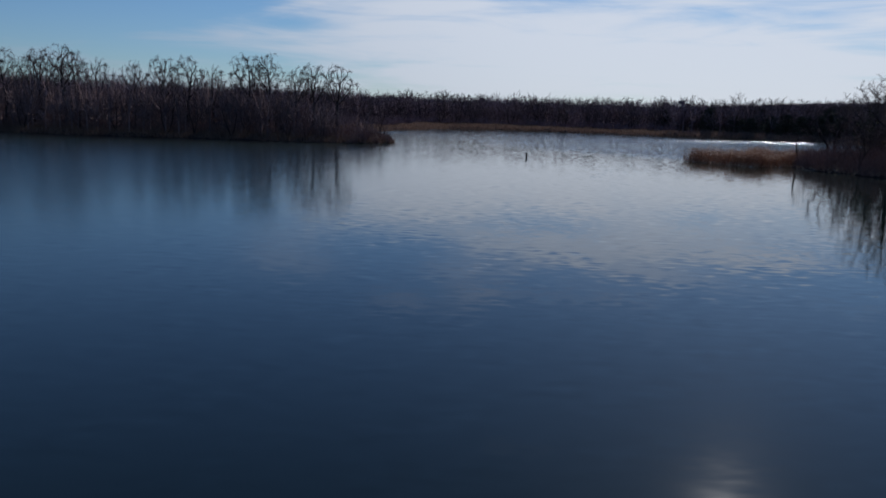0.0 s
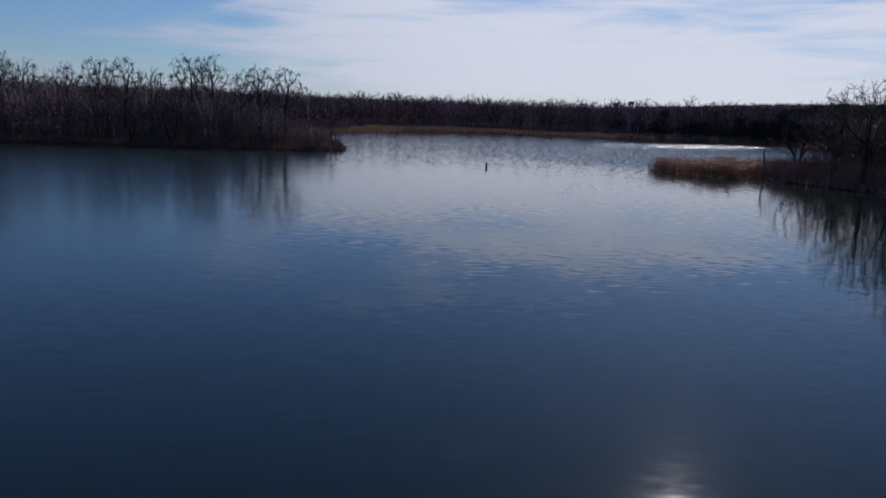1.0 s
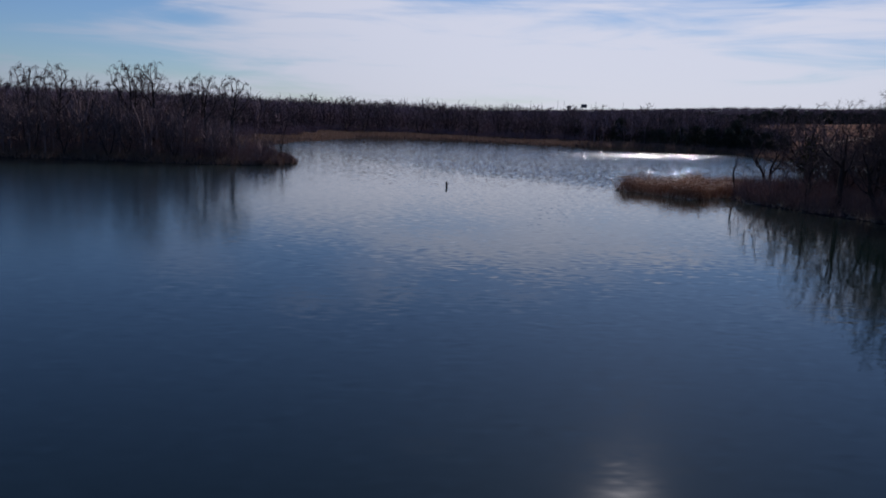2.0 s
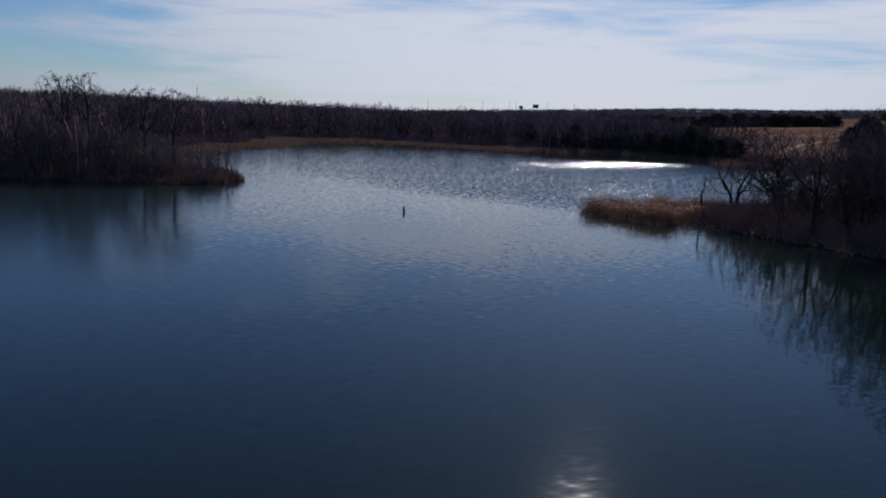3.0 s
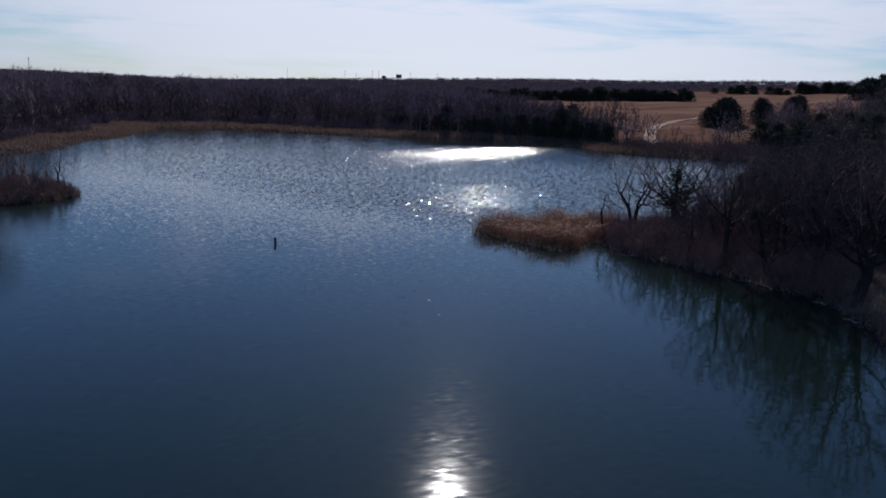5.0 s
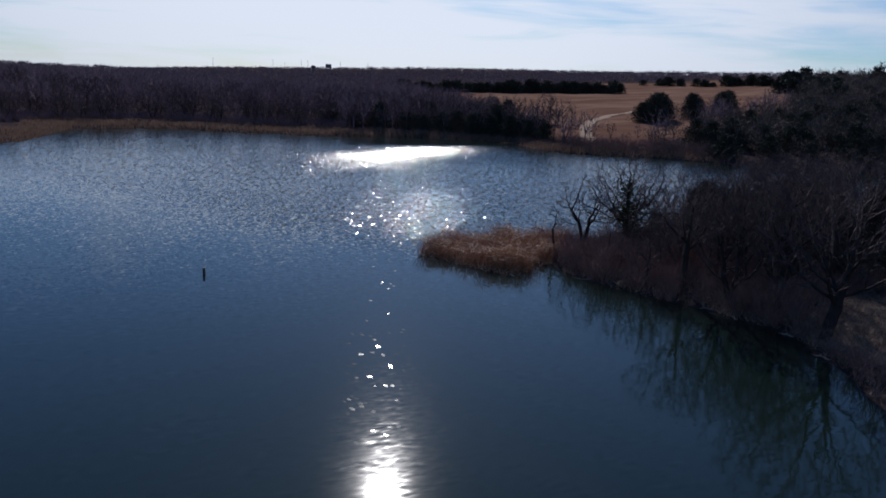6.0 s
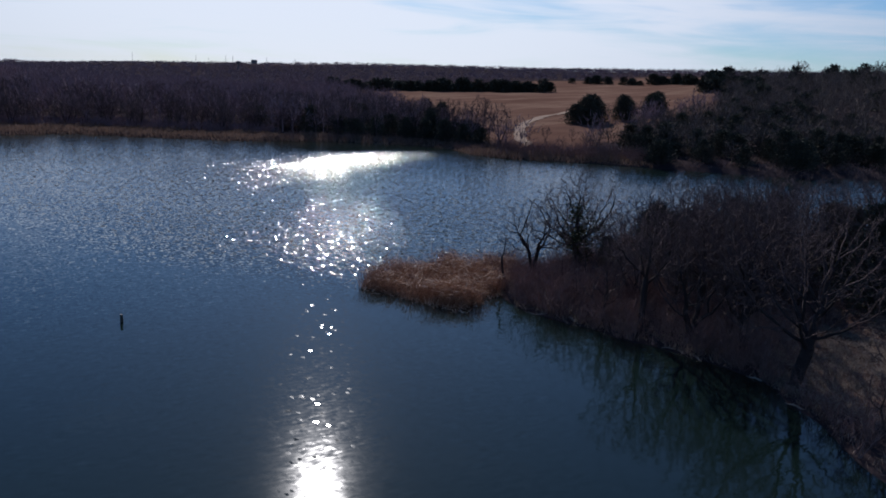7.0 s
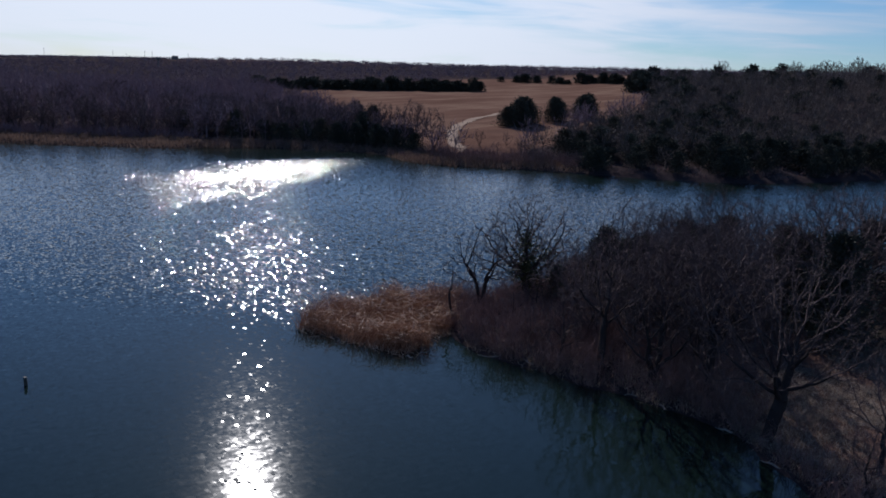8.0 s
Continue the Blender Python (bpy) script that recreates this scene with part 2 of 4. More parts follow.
    col = n.mix(rise(line(0.0, 1.0, 0.8), 8.0, 60.0), clear, green)
    return principled(n, col, rough, normal, 0.5, IOR=1.33)


WATER = material("lake_water", build_water)


# ------------------------------------------------------------ mesh helpers
def mesh_object(name, verts, tris, mat, parent=None, label="", smooth=False):
    """ONE mesh object from arrays of vertices and triangles."""
    verts, tris = np.asarray(verts, np.float32), np.asarray(tris, np.int32)
    me = bpy.data.meshes.new(name)
    me.vertices.add(len(verts))
    me.vertices.foreach_set("co", verts.ravel())
    me.loops.add(tris.size)
    me.loops.foreach_set("vertex_index", tris.ravel())
    me.polygons.add(len(tris))
    me.polygons.foreach_set("loop_start", np.arange(0, tris.size, 3, dtype=np.int32))
    if smooth:
        me.polygons.foreach_set("use_smooth", np.ones(len(tris), bool))
    me.update(calc_edges=True)
    me.materials.append(mat)
    ob = new(name, me)
    if parent is not None:
        ob.parent = parent
    if label:
        tagged(ob, label)
    return ob


def part(name, bm, mat, parent=None, label=""):
    """ONE mesh object from a bmesh, under a thing or a part."""
    me = bpy.data.meshes.new(name)
    bm.to_mesh(me)
    bm.free()
    me.materials.append(mat)
    ob = new(name, me)
    if parent is not None:
        ob.parent = parent
    if label:
        tagged(ob, label)
    return ob


def joined(pieces):
    """Several (verts, tris) as one."""
    vs, fs, base = [], [], 0
    for v, f in pieces:
        vs.append(np.asarray(v, np.float32))
        fs.append(np.asarray(f, np.int64) + base)
        base += len(v)
    return np.concatenate(vs), np.concatenate(fs)


def unit(v):
    return v / np.maximum(np.linalg.norm(v, axis=-1, keepdims=True), 1e-9)


def tubes(p0, p1, r0, r1, sides=5):
    """Tapered open tubes from p0 to p1."""
    p0, p1, r0, r1 = (np.asarray(a, float) for a in (p0, p1, r0, r1))
    d = unit(p1 - p0)
    ref = np.where(np.abs(d[:, 2:3]) > 0.9, [[1.0, 0, 0]], [[0, 0, 1.0]])
    u = unit(np.cross(d, ref))
    w = np.cross(d, u)
    ang = np.arange(sides) * 2 * np.pi / sides
    ring = u[:, None] * np.cos(ang)[None, :, None] + w[:, None] * np.sin(ang)[None, :, None]
    over = (p1 - p0) * 0.03
    a = p0[:, None] + ring * r0[:, None, None]
    b = (p1 + over)[:, None] + ring * r1[:, None, None]
    v = np.concatenate([a, b], 1).reshape(-1, 3)
    i = np.arange(sides)
    j = (i + 1) % sides
    quad = np.concatenate([np.stack([i, j, j + sides], 1), np.stack([i, j + sides, i + sides], 1)])
    f = (np.arange(len(p0)) * 2 * sides)[:, None, None] + quad[None]
    return v, f.reshape(-1, 3)


def slivers(rng, p, d, length, width):
    """Thin tapering blades, one triangle each."""
    d = unit(d)
    side = unit(np.cross(d, rng.normal(size=d.shape)))
    w = np.broadcast_to(width, (len(p),))[:, None]
    ln = np.broadcast_to(length, (len(p),))[:, None]
    v = np.stack([p - side * w / 2, p + side * w / 2, p + d * ln], 1).reshape(-1, 3)
    return v, np.arange(len(v)).reshape(-1, 3)


def ribbons(rng, p, d, length, width, bend, steps=3):
    """Blades that bow over as they rise."""
    n = len(p)
    side = unit(np.cross(d, rng.normal(size=d.shape)))
    lean = unit(rng.normal(size=(n, 3)) * [1, 1, 0.0])
    rows = []
    for k in range(steps + 1):
        s = k / steps
        c = p + d * (length * s)[:, None] + lean * (bend * length * s * s)[:, None] - np.array([0, 0, 1.0]) * (0.5 * bend * length * s * s)[:, None]
        w = (width * (1 - 0.85 * s) / 2)[:, None]
        rows += [c - side * w, c + side * w]
    v = np.stack(rows, 1).reshape(-1, 3)
    quad = []
    for k in range(steps):
        a = 2 * k
        quad += [(a, a + 1, a + 3), (a, a + 3, a + 2)]
    f = (np.arange(n) * 2 * (steps + 1))[:, None, None] + np.array(quad)[None]
    return v, f.reshape(-1, 3)


# ------------------------------------------------------------ the lie of the land
# shoreline of the lake, in stretches; each is smoothed and roughened below
NEAR_RIGHT_BANK = [(70, -40), (52, 8), (40, 30), (34.5, 44), (34.5, 50), (37, 55), (38.6, 58.5), (39.2, 62), (38.2, 66), (36.9, 70), (36.2, 73), (34.9, 76), (34.7, 78.5),
                   (35.6, 81.5), (36.4, 85), (39, 88.2)]
COVE_SOUTH = [(44, 87.5), (51.5, 88.6), (57, 90.6), (64, 87.5), (75, 80), (90, 77), (106, 80), (130, 86), (170, 92), (208, 104)]
COVE_NORTH = [(222, 118), (193, 127), (175, 127.5), (148, 130), (132, 138), (117, 153), (111, 158.5), (103, 164), (97, 168), (93.3, 176), (94, 185), (92.4, 192.5), (88, 198.5),
              (81, 200), (74, 204.5), (65, 205.5), (58, 206), (51, 206.5), (42, 210.5), (32, 214.5), (20, 221), (8, 218)]
FAR_LEFT = [(1, 215), (-2.6, 203), (-6, 189), (-10.5, 181), (-13, 166), (-18, 153), (-30, 146), (-40, 136), (-31, 125), (-19, 120), (-10.5, 116), (-6.6, 111.5), (-8.2, 107), (-12, 104.6), (-18, 104),
            (-28, 105), (-43, 104.7), (-53, 105.6), (-64, 110), (-95, 112), (-150, 100), (-210, 60)]
BEHIND = [(-220, -40), (-150, -120), (-40, -150), (40, -120)]


def smooth_line(points, steps=5):
    """Catmull-Rom through all points, closed."""
    p = np.array(points, float)
    a, b, c, d = np.roll(p, 1, 0), p, np.roll(p, -1, 0), np.roll(p, -2, 0)
    out = []
    for k in range(steps):
        s = k / steps
        out.append(0.5 * (2 * b + (c - a) * s + (2 * a - 5 * b + 4 * c - d) * s * s + (3 * b - 3 * c + d - a) * s ** 3))
    return np.stack(out, 1).reshape(-1, 2)


SHORE = smooth_line(NEAR_RIGHT_BANK + COVE_SOUTH + COVE_NORTH + FAR_LEFT + BEHIND)


def hash01(i, j, seed):
    h = np.sin(i * 127.1 + j * 311.7 + seed * 74.7) * 43758.5453
    return h - np.floor(h)


def value_noise(x, y, size, seed=0):
    """Smooth noise from 0 to 1 with features of that size."""
    x, y = np.asarray(x, float) / size, np.asarray(y, float) / size
    i, j = np.floor(x), np.floor(y)
    u, v = x - i, y - j
    u, v = u * u * (3 - 2 * u), v * v * (3 - 2 * v)
    return (hash01(i, j, seed) * (1 - u) + hash01(i + 1, j, seed) * u) * (1 - v) + (hash01(i, j + 1, seed) * (1 - u) + hash01(i + 1, j + 1, seed) * u) * v


def shore_distance(x, y):
    """Metres from the waterline: positive on land, negative over water."""
    x, y = np.ravel(np.asarray(x, float)), np.ravel(np.asarray(y, float))
    a, b = SHORE, np.roll(SHORE, -1, 0)
    e = b - a
    ee = (e ** 2).sum(1)
    out = np.empty(len(x))
    for s in range(0, len(x), 20000):
        px, py = x[s:s + 20000, None], y[s:s + 20000, None]
        t = np.clip(((px - a[:, 0]) * e[:, 0] + (py - a[:, 1]) * e[:, 1]) / ee, 0, 1)
        dd = (px - a[:, 0] - t * e[:, 0]) ** 2 + (py - a[:, 1] - t * e[:, 1]) ** 2
        cross = (a[:, 1] > py) != (b[:, 1] > py)
        xi = a[:, 0] + (py - a[:, 1]) * e[:, 0] / np.where(e[:, 1] == 0, 1e-9, e[:, 1])
        inside = ((cross & (px < xi)).sum(1) % 2) == 1
        out[s:s + 20000] = np.sqrt(dd.min(1)) * np.where(inside, -1, 1)
    return out + (value_noise(x, y, 2.3, 3) - 0.5) * 0.9


def ground_height(x, y, d=None):
    x, y = np.ravel(np.asarray(x, float)), np.ravel(np.asarray(y, float))
    d = shore_distance(x, y) if d is None else d
    s = np.maximum(x - 95, 0)
    hill = 0.072 * s * s / (s + 25)
    hill = 31 * (1 - np.exp(-hill / 31 * 1.25)) * np.clip((y - 112) / 75, 0, 1) ** 1.5
    inland = np.clip(d, 0, None)
    bank = np.where(d > 0, 0.75 * (1 - np.exp(-inland / 2.0)) + 0.005 * np.minimum(inland, 150), np.maximum(d * 0.35, -1.6))
    lumps = (value_noise(x, y, 5, 1) - 0.5) * 0.5 + (value_noise(x, y, 1.6, 2) - 0.5) * 0.18
    swell = (value_noise(x, y, 130, 5) - 0.4) * 3
    far = np.hypot(x, y)
    ridge = value_noise(x, y, 700, 8) * np.clip((far - 500) / 900, 0, 1) * (1 + 10.5 * np.clip((x - 250) / 400, 0, 1)) - 0.012 * np.clip(far - 1300, 0, None)
    crest = 6.5 * np.clip((np.degrees(np.arctan2(x - 3, np.maximum(y - 37, 1))) - 44) / 18, 0, 1) * np.clip((far - 330) / 150, 0, 1) * np.clip((y - 60) / 80, 0, 1)
    crest += 3.5 * np.clip((13 - np.degrees(np.arctan2(x, np.maximum(y, 1)))) / 9, 0, 1) * np.clip((far - 330) / 200, 0, 1) * np.clip((y - 60) / 80, 0, 1)
    return bank + hill + crest + lumps * np.clip(inland / 4, 0, 1) + swell * np.clip((inland - 20) / 120, 0, 1) + ridge


def in_field(x, y):
    """How far a place lies in the dry hayfield on the slope (0 to 1)."""
    x, y = np.asarray(x, float), np.asarray(y, float)
    wob = (value_noise(x, y, 16, 11) - 0.5) * 9
    left = x - (104 + (y - 190) * 0.25) + wob
    right = np.minimum(y - (175 + (x - 128) * 0.55), y - (242 + (x - 250) * 0.98)) + wob
    top = np.where(x < 252, 460 - (x - 166) * 1.02, 478) - y + wob * 0.5
    near = y - 166 + wob * 0.3
    return np.clip(np.minimum(np.minimum(left, right), np.minimum(top, near)) / 4, 0, 1)


def in_clearing(x, y):
    """The open grassy patch on the spit."""
    return (x > 38.6) & (y < np.minimum(63.5 + (x - 45) * 0.16, 58.5 + (x - 38.6) * 1.1)) & (x < 64)


def axis(fine, mid, outer):
    """Grid lines: close together in the middle, wider and wider towards the horizon."""
    lo, hi, step = fine
    a = list(np.arange(lo, hi + 1e-6, step))
    for lim, side in ((mid[1], 1), (mid[0], -1)):
        while (a[-1] if side > 0 else a[0]) * side < lim * side:
            a.append(a[-1] + mid[2]) if side > 0 else a.insert(0, a[0] - mid[2])
    for side in (1, -1):
        s = mid[2]
        while (a[-1] if side > 0 else -a[0]) < outer:
            s *= 1.13
            a.append(a[-1] + s) if side > 0 else a.insert(0, a[0] - s)
    return np.array(a)


def build_ground_sheet():
    gx, gy = axis((26, 62, 0.7), (-75, 200, 2.2), 4600), axis((46, 94, 0.7), (40, 250, 2.0), 4600)
    X, Y = np.meshgrid(gx, gy)
    d = shore_distance(X, Y)
    z = ground_height(X, Y, d)
    verts = np.stack([X.ravel(), Y.ravel(), z], 1)
    nx, ny = len(gx), len(gy)
    i = (np.arange(ny - 1)[:, None] * nx + np.arange(nx - 1)[None]).ravel()
    tris = np.concatenate([np.stack([i, i + 1, i + nx + 1], 1), np.stack([i, i + nx + 1, i + nx], 1)])
    ob = mesh_object("ground", verts, tris, GROUND, smooth=True)
    attr = ob.data.attributes.new("field", "FLOAT", "POINT")
    meadow = np.maximum(in_field(X.ravel(), Y.ravel()), 0.9 * ((value_noise(X.ravel(), Y.ravel(), 160, 21) > 0.74) & (np.hypot(X.ravel(), Y.ravel()) > 430) & (X.ravel() > 330)))
    meadow = np.maximum(meadow, 0.75 * in_clearing(X.ravel(), Y.ravel()))
    attr.data.foreach_set("value", meadow.astype(np.float32))
    tagged(ob, "rolling lakeside land with leaf litter, dry grass and a tan hayfield", "ground", kind="structure")


build_ground_sheet()


def build_lake():
    bm = bmesh.new()
    corners = [bm.verts.new(c) for c in ((-240, -170, 0), (240, -170, 0), (240, 235, 0), (-240, 235, 0))]
    bm.faces.new(corners)
    tagged(part("water", bm, WATER), "dark blue-green lake, calm near and wind-ruffled further out", "lake", kind="structure")


build_lake()


# ------------------------------------------------------------ trees
def branching(rng, height, base, wide, count, step, trunk_h, lean=0.05, kink=0.3, droop=0.0, stems=1, fan=0.4):
    """Skeleton of a bare tree whose branches grow out to fill a rounded crown: nodes and their parents."""
    u = unit(rng.normal(size=(count * 2, 3)))
    r = rng.uniform(0, 1, count * 2) ** 0.38
    lobe = 0.9 + 0.22 * np.sin(np.arctan2(u[:, 1], u[:, 0]) * 3 + rng.uniform(0, 6)) * np.cos(u[:, 2] * 2 + rng.uniform(0, 3))
    mid, half = base + (height - base) * 0.45, (height - base) * 0.55
    pull = u * r[:, None] * [wide, wide, half] * np.c_[lobe, lobe, 0.5 + 0.5 * lobe] + [0, 0, mid]
    pull[:, 2] -= droop * np.hypot(pull[:, 0], pull[:, 1])
    pull = pull[(pull[:, 2] > base * 0.85) & (pull[:, 2] < height)][:count]
    nodes, up = [], []
    for s in range(stems):
        a = rng.uniform(0, 6.28) + s * 6.28 / stems
        tilt = np.array([math.cos(a), math.sin(a), 0]) * (0.22 if stems > 1 else 0.0) + np.r_[rng.normal(0, lean, 2), 0]
        p = np.array([0, 0, -0.3]) + tilt * 0.4
        nodes.append(p), up.append(-1)
        for _ in range(max(2, int((trunk_h + 0.3) / step))):
            p = p + unit(tilt + [0, 0, 1.0] + np.r_[rng.normal(0, 0.07, 2), 0]) * step
            nodes.append(p), up.append(len(nodes) - 2)
    nodes = np.array(nodes)
    ways = np.repeat([[0, 0, 1.0]], len(nodes), 0)
    best = np.full(len(pull), 1e9)
    who = np.zeros(len(pull), int)
    fresh = 0
    for _ in range(140):
        d = np.linalg.norm(pull[:, None] - nodes[None, fresh:], axis=2)
        k = d.argmin(1)
        near = d[np.arange(len(pull)), k]
        m = near < best
        best[m], who[m] = near[m], k[m] + fresh
        keep = best > step * 1.5
        pull, best, who = pull[keep], best[keep], who[keep]
        if len(pull) < 2 or len(nodes) > 5200:
            break
        to = unit(pull - nodes[who])
        total = np.zeros((len(nodes), 3))
        np.add.at(total, who, to)
        grow = np.unique(who)
        way = unit(unit(total[grow]) + 0.35 * ways[grow] + fan * unit(nodes[grow] - [0, 0, base * 0.8]) + rng.normal(0, kink, (len(grow), 3)))
        ways = np.concatenate([ways, way])
        fresh = len(nodes)
        nodes = np.concatenate([nodes, nodes[grow] + way * step])
        up += list(grow)
    return nodes, np.array(up)


def tree_arrays(rng, height, base, wide, count, step, trunk_h, radius, twigs=3, twig_len=0.45, twig_width=0.02, tip=0.012, thick=0.05, sides=(7, 3), **shape):
    """Trunk with its limbs, and the crown of branches and twigs, as arrays."""
    nodes, up = branching(rng, height, base, wide, count, step, trunk_h, **shape)
    n = len(nodes)
    load = np.ones(n)
    has = np.zeros(n, bool)
    has[up[up >= 0]] = True
    load[has] = 0
    for i in range(n - 1, 0, -1):
        if up[i] >= 0:
            load[up[i]] += load[i]
    power = math.log(max(load.max(), 2)) / math.log(radius / tip)
    rad = tip * np.maximum(load, 1) ** (1 / power)
    i = np.flatnonzero(up >= 0)
    p0, p1, r0, r1 = nodes[up[i]], nodes[i], rad[up[i]], rad[i]
    r0 = np.minimum(r0, r1 * 1.3)
    big = r1 > thick
    trunk = tubes(p0[big], p1[big], r0[big], r1[big], sides[0])
    crown = [tubes(p0[~big], p1[~big], r0[~big], r1[~big], sides[1])]
    thin = np.flatnonzero(r1 < tip * 2.6)
    k = np.repeat(thin, twigs)
    along = rng.uniform(0, 1, len(k))[:, None]
    s = p0[k] + (p1[k] - p0[k]) * along
    d = unit(unit(p1[k] - p0[k]) + rng.normal(0, 0.6, (len(k), 3)) + [0, 0, 0.12])
    ln = twig_len * rng.uniform(0.5, 1.3, len(k))
    crown.append(slivers(rng, s, d, ln, twig_width))
    fork = s + d * (ln * 0.45)[:, None]
    crown.append(slivers(rng, fork, d + rng.normal(0, 0.6, d.shape), ln * 0.6, twig_width * 0.8))
    return trunk, joined(crown)


def bare_tree(name, seed, height, label, category="tree", **shape):
    """A leafless tree: trunk with its limbs, and a crown of branches and twigs."""
    rng = np.random.default_rng(seed)
    trunk, crown = tree_arrays(rng, height, **shape)
    tree = tagged(new(name), label, category)
    mesh_object("trunk", *trunk, BARK, tree, smooth=True)
    mesh_object("crown", *crown, TWIG, tree)
    return tree


def cedar_arrays(rng, height, radius, count, size, blunt=0.0):
    """Evergreen of many small sprays gathered in boughs, with an uneven outline and gaps."""
    boughs = 60
    t = np.sort(rng.uniform(0.0, 1, boughs)) ** 1.05
    ang = np.arange(boughs) * 2.4 + rng.uniform(-0.4, 0.4, boughs)
    cone = np.minimum(1.08 - t, 0.7 + t * 1.2)
    dome = np.sqrt(np.maximum(1.04 - t * t, 0.02))
    prof = radius * (cone * (1 - blunt) + dome * blunt) * rng.uniform(0.6, 1.12, boughs)
    c = np.stack([np.cos(ang) * prof * 0.74, np.sin(ang) * prof * 0.74, height * (0.06 + 0.86 * t)], 1)
    which = rng.integers(boughs, size=count)
    sig = (0.12 + 0.2 * (1 - t[which])) * radius
    p = c[which] + rng.normal(0, 1, (count, 3)) * np.stack([sig, sig, sig * 0.7], 1)
    p[:, 2] = np.clip(p[:, 2], 0.05, height)
    core = rng.uniform(size=count) < 0.25
    p[core, :2] *= 0.4
    d = unit(p * [1, 1, 0.0] + 1e-6) + rng.normal(0, 0.5, (count, 3)) + [0, 0, 0.5]
    a = slivers(rng, p, d, size * rng.uniform(0.7, 1.5, count), size * 0.5)
    b = slivers(rng, p, d + rng.normal(0, 0.5, d.shape), size * rng.uniform(0.5, 1.2, count), size * 0.45)
    return joined([a, b])


def cedar_tree(seed, height, radius, count, size, label, name="cedar_tree", blunt=0.0, mat=None):
    rng = np.random.default_rng(seed)
    tree = tagged(new(name), label, "tree")
    z = np.linspace(-0.2, height * 0.9, 5)
    p = np.stack([rng.normal(0, 0.03, 5), rng.normal(0, 0.03, 5), z], 1)
    rr = np.linspace(0.035 * height / 2, 0.01, 5)
    v, f = tubes(p[:-1], p[1:], rr[:-1], rr[1:], 6)
    mesh_object("trunk", v, f, BARK, tree, smooth=True)
    v, f = cedar_arrays(rng, height, radius, count, size, blunt)
    mesh_object("crown", v, f, mat or CEDAR, tree)
    return tree


USED = set()


def place(template, x, y, turn=0.0, scale=1.0, sink=0.0, lean=(0, 0), stretch=1.0):
    """Stand the template (first time) or a copy of it on the ground."""
    z = float(ground_height([x], [y])[0]) - sink
    m = pose(x, y, z, lean[0], lean[1], turn)
    if template.name in USED:
        ob = copy_thing(template, m)
    else:
        USED.add(template.name)
        ob = template
        ob.matrix_basis = m
    ob.scale = (scale, scale, scale * stretch)
    return ob


def shore_points(rng, count, x0, x1, y0, y1, lo, hi):
    """Random places on land between lo and hi metres from the water."""
    x, y = rng.uniform(x0, x1, count), rng.uniform(y0, y1, count)
    d = shore_distance(x, y)
    m = (d > lo) & (d < hi)
    return x[m], y[m], d[m]


# ---- the wooded spit with the reeds, nearest to the camera
def ivy_on(tree, seed, count, top, reach):
    """Evergreen ivy that wraps the trunk and the lower limbs."""
    rng = np.random.default_rng(seed)
    stem = [c for c in tree.children if c.name.startswith("trunk")][0]
    bark = np.array([v.co[:] for v in stem.data.vertices])
    bark = bark[(bark[:, 2] < top) & (np.hypot(bark[:, 0], bark[:, 1]) < reach)]
    k = rng.integers(len(bark), size=count)
    p = bark[k] + rng.normal(0, 0.42, (count, 3)) * [1, 1, 0.9]
    p[:, 2] = np.abs(p[:, 2])
    v, f = slivers(rng, p, rng.normal(0, 1, (count, 3)) + [0, 0, 0.3], 0.22, 0.13)
    mesh_object("ivy", v, f, IVY, stem, "dark evergreen ivy")


